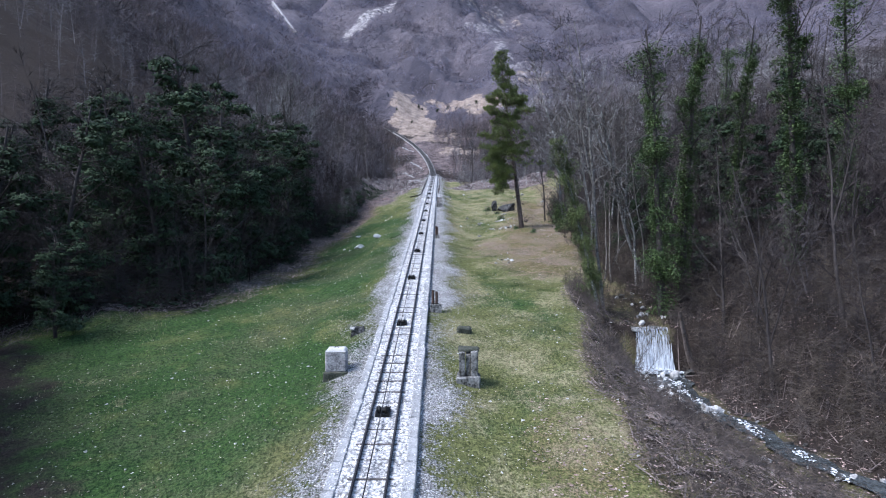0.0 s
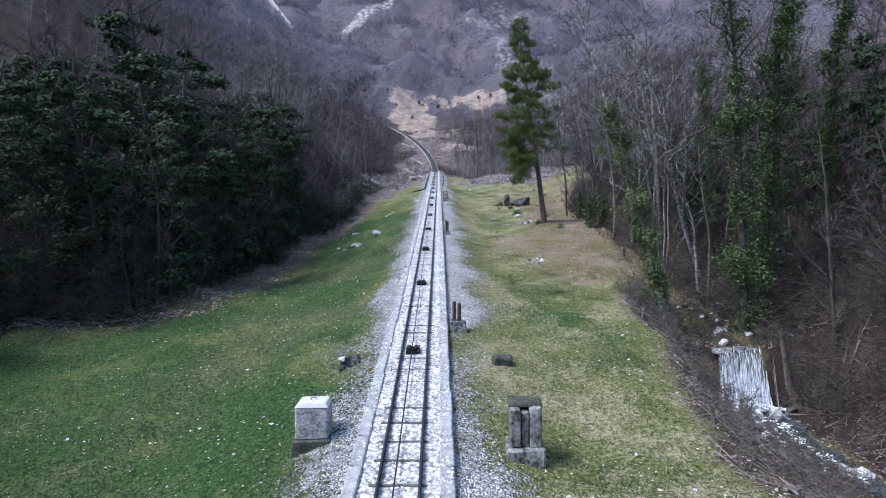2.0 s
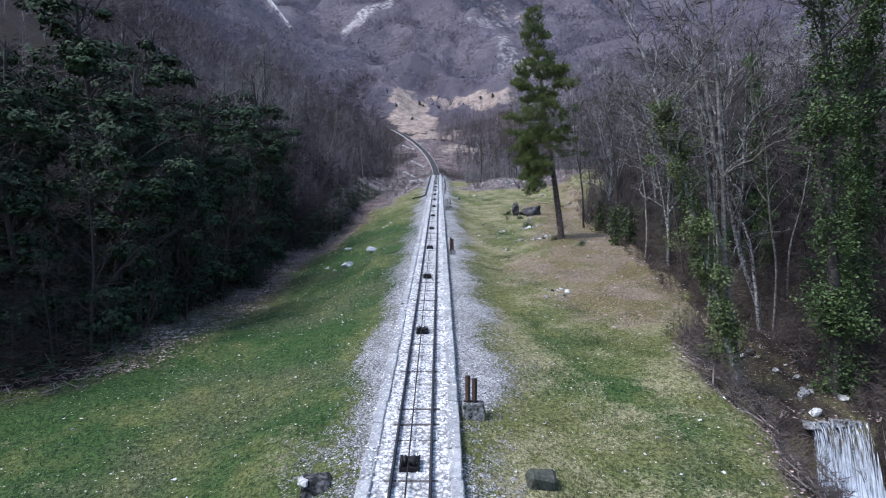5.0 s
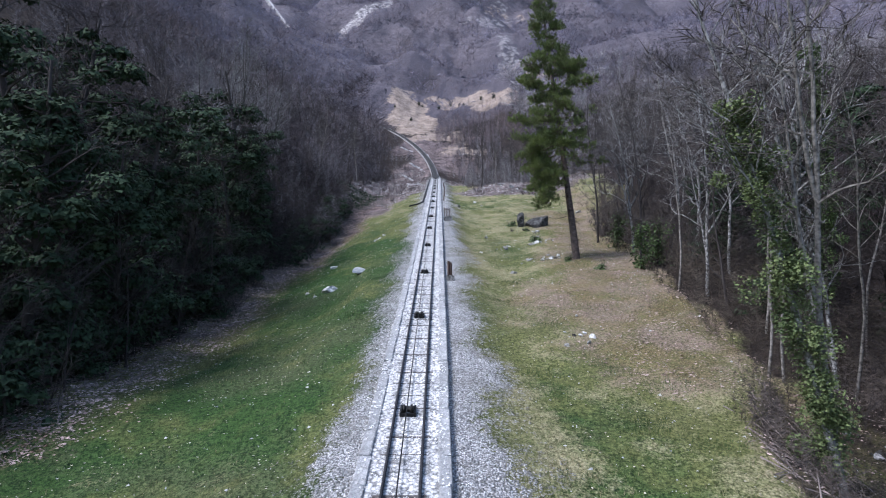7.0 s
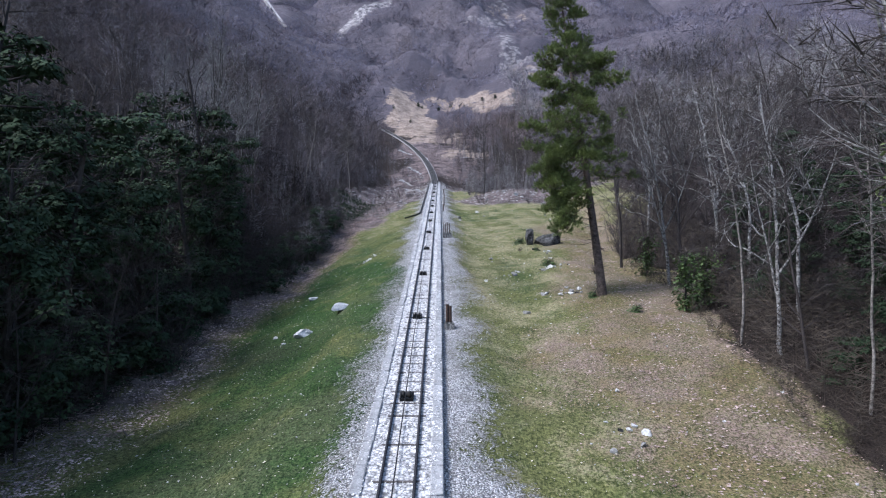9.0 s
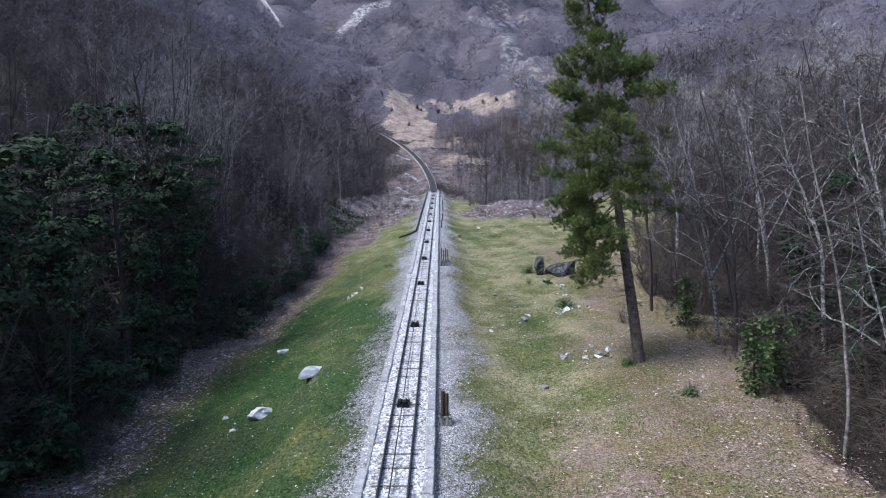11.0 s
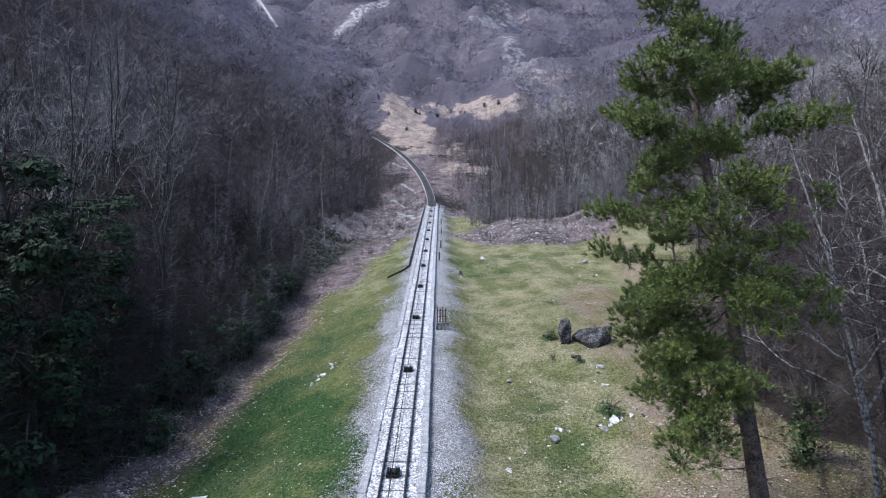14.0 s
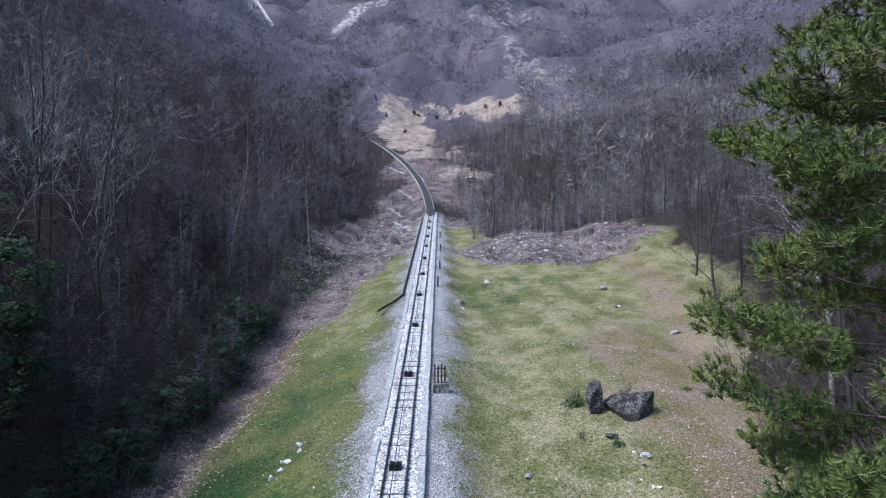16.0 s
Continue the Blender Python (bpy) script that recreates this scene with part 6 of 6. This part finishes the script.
for i, (dx, y, w, z) in enumerate(((-1.9, 40.2, 0.8, 1.0), (1.9, 40.3, 0.9, 1.0), (-1.9, 39.6, 0.7, 0.4), (2.1, 39.2, 0.8, 0.4), (-0.5, 41.2, 0.6, 1.0))):
    rock(fx + dx, y, w, w, w * 0.8, 230 + i, WET_ROCK if w > 0.6 else STONE, "dark wet boulder flanking the waterfall" if w > 0.6 else "pale stone on the lip of the waterfall", 0.3, name="boulder")
for i, (x, y, w) in enumerate(((15.3, 38.3, 1.05), (14.75, 38.6, 0.6), (15.35, 32.3, 0.85), (14.8, 32.5, 0.75), (13.9, 35.2, 0.5), (14.1, 34.0, 0.6), (13.7, 36.3, 0.55))):
    rock(x, y, w, w * 0.75, w * 0.8, 610 + i, STONE, "pale boulder standing in the brook below the fall", 0.12, group="brook boulders")
riffles = Soup()
for yc in (38.4, 37.2, 35.6, 34.0, 32.6, 30.4, 29.2, 26.8, 25.0, 22.6):
    xc = float(stream_x(yc)) + r.uniform(-0.25, 0.25)
    for k in range(r.choice((20, 34, 48))):
        a, d = r.uniform(0, 6.28), r.random() ** 0.6
        riffles.leaf((xc + 0.34 * d * math.cos(a), yc + 0.75 * d * math.sin(a), float(stream_z(yc + 0.75 * d * math.sin(a))) + 0.13 + 0.05 * r.random()), r.uniform(0.05, 0.15), r, 0, 5.0)
tagged(new("riffles", riffles.mesh("riffles", [FOAM])), "white riffles where the brook runs over stones", kind="stuff")
for i in range(95):
    y = 39.6 - 7.0 * r.random() ** 1.3
    w = r.uniform(0.14, 0.42)
    rock(float(stream_x(y)) - r.uniform(0.35, 1.9), y, w, w * 0.8, w * 0.6, 500 + i, STONE if i % 2 else BROOK_STONE, "pale pebble on the gravel bank below the fall", 0.2, group="bank stones")
for i in range(130):
    y = 39.2 - 22 * r.random() ** 1.5
    w = r.choice((0.15, 0.2, 0.25, 0.3, 0.35, 0.55)) * r.uniform(0.8, 1.2)
    rock(float(stream_x(y)) + r.gauss(0, 0.95), y, w, w * 0.8, w * 0.6, 300 + i, BROOK_STONE if i % 3 else WET_ROCK, "grey rounded stone in the brook" if i % 3 else "dark wet stone in the brook", 0.15, group="brook stones")
log = Soup()
limb(log, (17.45, 39.7, 1.5), Vector((-0.48, 0.08, 1)), 4.7, 0.25, random.Random(9), 9, 8, 0.11, 0.0, thin=0.6)
tagged(new("dead_trunk", log.mesh("dead_trunk", [DEAD_WOOD], True)), "broken leaning dead trunk beside the waterfall", "dead tree")

# ---- upper line of the funicular, far up the mountain ----
so = Soup()
for k in range(30):
    f = k / 24
    x, y, z = -114 - 48 * f, 446 + 112 * f, 178 + 68 * f
    for e, dz in ((-0.85, -4.0), (-0.85, 0.0), (0.85, 0.0), (0.85, -4.0)):
        so.v.append((x + e, y, z + dz))
for k in range(29):
    for j in range(3):
        b = k * 4 + j
        so.f.append((b, b + 1, b + 5, b + 4))
        so.m.append(0)
far_line = tagged(new("upper_track_bed"), "pale straight track bed climbing the distant mountain", "track bed")
child("bed", so.mesh("bed", [PILLAR]), far_line)


# small conifers on the pale field
r = random.Random(31)
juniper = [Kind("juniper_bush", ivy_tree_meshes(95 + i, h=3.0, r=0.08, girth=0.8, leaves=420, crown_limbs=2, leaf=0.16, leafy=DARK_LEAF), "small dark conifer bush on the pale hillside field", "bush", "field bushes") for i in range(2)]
for i, (x, y) in enumerate(((-24.5, 316.0), (-13.5, 331.0), (-11.5, 330.0), (-3.0, 326.0), (3.0, 330.0), (9.0, 318.0), (18.0, 312.0), (24.0, 318.0), (32.0, 302.0), (-16.0, 296.0))):
    juniper[i % 2].plant(x, y - (9.0 if y > 314 else 0.0), r.uniform(0, 6.28), r.uniform(0.6, 1.15))


# ---- rollers, sleepers, coping ----
def roller_meshes():
    frame_s = Soup()
    for x0 in (-0.27, 0.22):
        frame_s.box(x0, -0.30, -0.14, x0 + 0.05, 0.30, 0.02)
    for y0 in (-0.30, 0.25):
        frame_s.box(-0.22, y0, -0.14, 0.22, y0 + 0.05, -0.02)
    sheave = Soup()
    prof = [(-0.17, 0.15), (-0.12, 0.17), (-0.05, 0.10), (0.05, 0.10), (0.12, 0.17), (0.17, 0.15)]
    sheave.tube([(x, 0, 0) for x, _ in prof], [q for _, q in prof], 14, 0, True)
    axle = Soup()
    axle.tube([(-0.26, 0, 0), (0.26, 0, 0)], [0.03, 0.03], 8, 0, True)
    plates = []
    for x in (-0.21, 0.19):
        so = Soup()
        so.box(x, -0.24, -0.03, x + 0.02, 0.24, 0.11)
        plates.append(("guard_plate", so))
    return [(nm, so.mesh(nm, [BLACK_IRON])) for nm, so in [("frame", frame_s), ("sheave", sheave), ("axle", axle)] + plates]


first = None
for y in (10.6, 21.6, 32.4, 43.5, 54.6, 65.3, 76.6, 87.8, 98.6, 109.0, 119.0, 128.6, 138.2, 148.0, 158.0, 168.0, 178.0, 188.0):
    if first is None:
        first = tagged(new("cable_roller"), "black greased cable roller between the rails", "cable roller", "cable rollers")
        parts = {}
        for nm, me in roller_meshes():
            parts[nm] = child(nm, me, parts["sheave"] if nm == "axle" else first)
        first.matrix_basis = on_track(y, -0.06, -0.03)
    else:
        copy_thing(first, on_track(y, -0.06, -0.03))

sl = boxed(-0.70, -0.045, -0.10, 0.70, 0.045, 0.0, 0.012).mesh("sleeper", [SLEEPER])
r = random.Random(11)
for k in range(290):
    y = -3.0 + 1.02 * k
    ob = child("sleeper", sl, track)
    ob.matrix_basis = on_track(y + r.uniform(-0.06, 0.06), r.uniform(-0.06, 0.06), -0.152 + r.uniform(-0.03, 0.012))
coping = [boxed(-0.17, -0.74, -0.35, 0.17, 0.74, 0.0, 0.03, 0.0, 0.03, 30 + k).mesh("coping_stone", [COPING]) for k in range(4)]
for k in range(134):
    y = -8.0 + 1.5 * k
    for side in (-1, 1):
        if side < 0 and r.random() < 0.12:
            continue
        ob = child("coping_stone", coping[r.randrange(4)], track)
        ob.matrix_basis = on_track(y, side * 1.16 + r.uniform(-0.015, 0.015), -0.10 + r.uniform(-0.02, 0.012))

# ---- gravel, grass, leaves ----
q = np.random.RandomState(21)
n = 24000
y = 6 + 119 * q.uniform(0, 1, n) ** 1.35
side = q.uniform(-1, 1, n)
s_ = np.sign(side) * (1.40 + np.abs(q.normal(0, 1.2, n)))
x = track_x(y) + s_
keep = covers(x, y)[0] > q.uniform(0.02, 0.7, n)
x, y = x[keep], y[keep]
pos = np.stack([x, y, ground_z(x, y)], -1)
scatter("gravel", CHIP_V, CHIP_F, pos, q.uniform(0.016, 0.052, len(x)), q, GRAVEL, "loose pale limestone gravel", squash=0.6)
n = 20000
y = 6 + 104 * q.uniform(0, 1, n) ** 1.35
s_ = q.uniform(-1.34, 1.30, n)
keep = (np.abs(np.abs(s_) - 0.5) > 0.09)
y, s_ = y[keep], s_[keep]
pos = np.stack([track_x(y) + s_, y, track_z(y) - 0.175 + 0.07 * (np.abs(s_) > 0.98)], -1)
scatter("ballast_stones", CHIP_V, CHIP_F, pos, q.uniform(0.022, 0.065, len(y)), q, GRAVEL, "crushed pale stone between the rails", squash=0.6)
n = 10000
x, y = q.uniform(-22, 34, n), q.uniform(126, 205, n)
keep = (covers(x, y)[5] > q.uniform(0.3, 0.9, n)) & (np.abs(x - track_x(y)) > 3)
x, y = x[keep], y[keep]
scatter("scree_stones", CHIP_V, CHIP_F, np.stack([x, y, ground_z(x, y)], -1), q.uniform(0.05, 0.22, len(x)), q, GREY_ROCK, "grey stones littering the scrub", squash=0.6)
k = q.permutation(len(x))[:1100]
scatter("pale_scree", CHIP_V, CHIP_F, np.stack([x[k] + 0.4, y[k], ground_z(x[k] + 0.4, y[k])], -1), q.uniform(0.08, 0.24, len(k)), q, STONE, "pale broken stones on the scrubby mound", squash=0.6)
n = 4500
x, y = q.uniform(-16, 14, n), q.uniform(10, 130, n)
keep = covers(x, y)[0] < 0.2
x, y = x[keep], y[keep]
scatter("meadow_stones", CHIP_V, CHIP_F, np.stack([x, y, ground_z(x, y)], -1), q.uniform(0.015, 0.05, len(x)) * q.choice([1, 1, 1, 2.0], len(x)), q, STONE, "small white stones scattered in the grass", squash=0.5)
n = 22000
y = 9 + 116 * q.uniform(0, 1, n) ** 1.35
x = np.where(q.uniform(0, 1, n) < 0.55, q.uniform(-24, -3, n), q.uniform(0, 15, n))
c = covers(x, y)
keep = (c[0] < 0.4) & (c[3] < 0.8) & (wobble(x, y, 8, 71) > q.uniform(-1.3, 0.7, n))
x, y = x[keep], y[keep]
scatter("pale_leaves", [(-1, 0, 0.25), (0, -0.55, 0), (1, 0, 0.3), (0, 0.55, 0.1)], [(0, 1, 2, 3)], np.stack([x, y, ground_z(x, y) + 0.05], -1), q.uniform(0.022, 0.055, len(x)), q, FLECK, "bleached dead leaves caught in the grass", squash=0.7)
n = 60000
y = 8 + 112 * q.uniform(0, 1, n) ** 1.4
x = q.uniform(-30, 15, n)
c = covers(x, y)
keep = (np.maximum(c[0], np.maximum(c[3], c[1] * 0.8)) < q.uniform(0.1, 0.8, n)) & (np.abs(x - track_x(y)) > 1.5)
x, y = x[keep], y[keep]
dryness = np.clip(c[2][keep] + q.normal(0, 0.25, len(x)), 0, 1)
BLADES_V = [(-0.02, 0, 0), (0.02, 0, 0), (0.10, 0.05, 1), (0, -0.02, 0), (0.01, 0.02, 0), (-0.12, 0.08, 0.9), (0.02, 0.01, 0), (-0.02, 0.01, 0), (0.02, -0.14, 0.8)]
BLADES_F = [(0, 1, 2), (3, 4, 5), (6, 7, 8)]
wet = c[6][keep] > q.uniform(0.2, 0.8, len(x))
for nm, m, ok, lab in (("lush_grass", LUSH_BLADE, (dryness < 0.5) & wet, "dark lush green grass tufts"), ("green_grass", GREEN_BLADE, (dryness < 0.5) & ~wet, "short green grass tufts"), ("dry_grass", DRY_BLADE, dryness >= 0.5, "withered straw-coloured grass tufts")):
    k = int(ok.sum())
    size = q.uniform(0.10, 0.24, k)
    scatter(nm, BLADES_V, BLADES_F, np.stack([x[ok], y[ok], ground_z(x[ok], y[ok]) - 0.01], -1), np.stack([size * 1.6, size * 1.6, size], -1), q, m, lab, turn_all=False)
# rank dark tussocks on the meadow
spots = ((3.3, 46.7), (5.95, 44.3), (7.6, 42.5), (5.6, 43.6), (3.0, 48.7), (3.9, 65.0), (2.4, 60.8), (2.9, 40.6), (2.8, 24.9), (3.4, 19.6), (6.2, 49.5), (8.1, 47.2), (4.4, 36.2), (6.5, 33.0), (5.2, 29.0), (4.5, 55.3), (7.4, 96.0), (8.0, 113.4), (4.6, 127.0), (6.8, 121.0), (9.6, 106.0), (-5.6, 35.5), (-6.2, 57.0), (-5.4, 84.0), (-6.0, 98.0), (-5.2, 66.0))
sx = np.repeat([p[0] for p in spots], 260) + q.normal(0, 0.55, 260 * len(spots))
sy = np.repeat([p[1] for p in spots], 260) + q.normal(0, 0.45, 260 * len(spots))
size = q.uniform(0.08, 0.20, len(sx))
scatter("tussocks", BLADES_V, BLADES_F, np.stack([sx, sy, ground_z(sx, sy) - 0.01], -1), np.stack([size * 1.3, size * 1.3, size], -1), q, LUSH_BLADE, "rank dark green grass tussocks", turn_all=False)
n = 98000
y = 14 + 111 * q.uniform(0, 1, n) ** 1.3
x = np.where(q.uniform(0, 1, n) < 0.7, q.uniform(2, 26, n), q.uniform(-20, -10, n))
c = covers(x, y)
keep = np.maximum(c[1], 0.7 * (x > stream_x(y) + 1) * (y < 50)) > q.uniform(0.15, 1, n)
x, y = x[keep], y[keep]
scatter("fallen_leaves", [(-1, 0, 0.1), (0, -0.6, 0), (1, 0, 0.15), (0, 0.6, 0.05)], [(0, 1, 2, 3)], np.stack([x, y, ground_z(x, y) + 0.012], -1), q.uniform(0.03, 0.095, len(x)), q, LEAF, "fallen brown leaves", squash=0.5)
n = 17000
y = q.uniform(44, 150, n)
x = edge_west(y) + 1.2 + q.normal(0, 1.1, n)
scatter("edge_leaves", [(-1, 0, 0.1), (0, -0.6, 0), (1, 0, 0.15), (0, 0.6, 0.05)], [(0, 1, 2, 3)], np.stack([x, y, ground_z(x, y) + 0.02], -1), q.uniform(0.04, 0.11, n), q, LEAF, "fallen leaves along the edge of the wood", squash=0.6)
n = 52000
y = q.uniform(24, 150, n)
x = edge_west(y) - 0.6 - np.abs(q.normal(0, 9, n))
keep = wobble(x, y, 9, 31) + 0.5 * wobble(x, y, 3, 33) > q.uniform(-1.2, 0.4, n)
x, y = x[keep], y[keep]
z = ground_z(x, y) + 0.05 + np.abs(q.normal(0, 0.5, len(x))) * (0.6 + 0.4 * wobble(x, y, 5, 35))
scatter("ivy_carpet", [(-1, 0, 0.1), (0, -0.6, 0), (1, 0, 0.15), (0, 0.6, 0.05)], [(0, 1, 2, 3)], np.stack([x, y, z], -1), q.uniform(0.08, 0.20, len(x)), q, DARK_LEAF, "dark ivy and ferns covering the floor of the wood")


def sticks(name, x, y, lo, hi, material, label):
    """Dead twigs and branches lying about."""
    n = len(x)
    a, ln = q.uniform(0, 6.283, n), q.uniform(lo, hi, n)
    dx, dy = np.cos(a) * ln / 2, np.sin(a) * ln / 2
    p = np.stack([x - dx, y - dy, ground_z(x - dx, y - dy) + q.uniform(0.02, 0.25, n)], -1)
    e = np.stack([x + dx, y + dy, ground_z(x + dx, y + dy) + q.uniform(0.02, 0.5, n)], -1)
    w = q.uniform(0.012, 0.04, n)[:, None]
    side = np.stack([-np.sin(a), np.cos(a), 0 * a], -1) * w
    up = np.array([0, 0, 1.0]) * w
    v = np.stack([p - side, p + side, p + up, e], 1).reshape(-1, 3)
    f = (np.array([(0, 1, 3), (1, 2, 3), (2, 0, 3)])[None] + (np.arange(n) * 4)[:, None, None]).reshape(-1, 3)
    me = bpy.data.meshes.new(name)
    me.from_pydata(v.tolist(), [], f.tolist())
    me.materials.append(material)
    return tagged(new(name, me), label, kind="stuff")


STICK = mat("dead_sticks", (0.26, 0.215, 0.20), (0.075, 0.060, 0.055), 0.8, 0.95, bump=0, per=0.5)
x, y = q.uniform(6, 24, 5200), q.uniform(12, 54, 5200)
ok = (x > lip_east(y) + 0.2) & (np.abs(x - stream_x(y)) > 1.0 + 1.2 * (x < stream_x(y))) & ((x < stream_x(y)) | (q.uniform(0, 1, 5200) < 0.35))
sticks("bank_sticks", x[ok], y[ok], 0.4, 1.9, STICK, "dead sticks and brambles on the banks of the brook")
x, y = q.uniform(-22, 34, 9000), q.uniform(126, 235, 9000)
ok = (covers(x, y)[5] > 0.4) & (np.abs(x - track_x(y)) > 3.2)
sticks("scree_sticks", x[ok], y[ok], 0.4, 2.2, STICK, "dead brushwood among the stones")
y = q.uniform(36, 150, 5000)
x = edge_west(y) - q.normal(0.4, 1.2, 5000)
sticks("edge_sticks", x, y, 0.3, 1.5, STICK, "dead twigs along the edge of the wood")
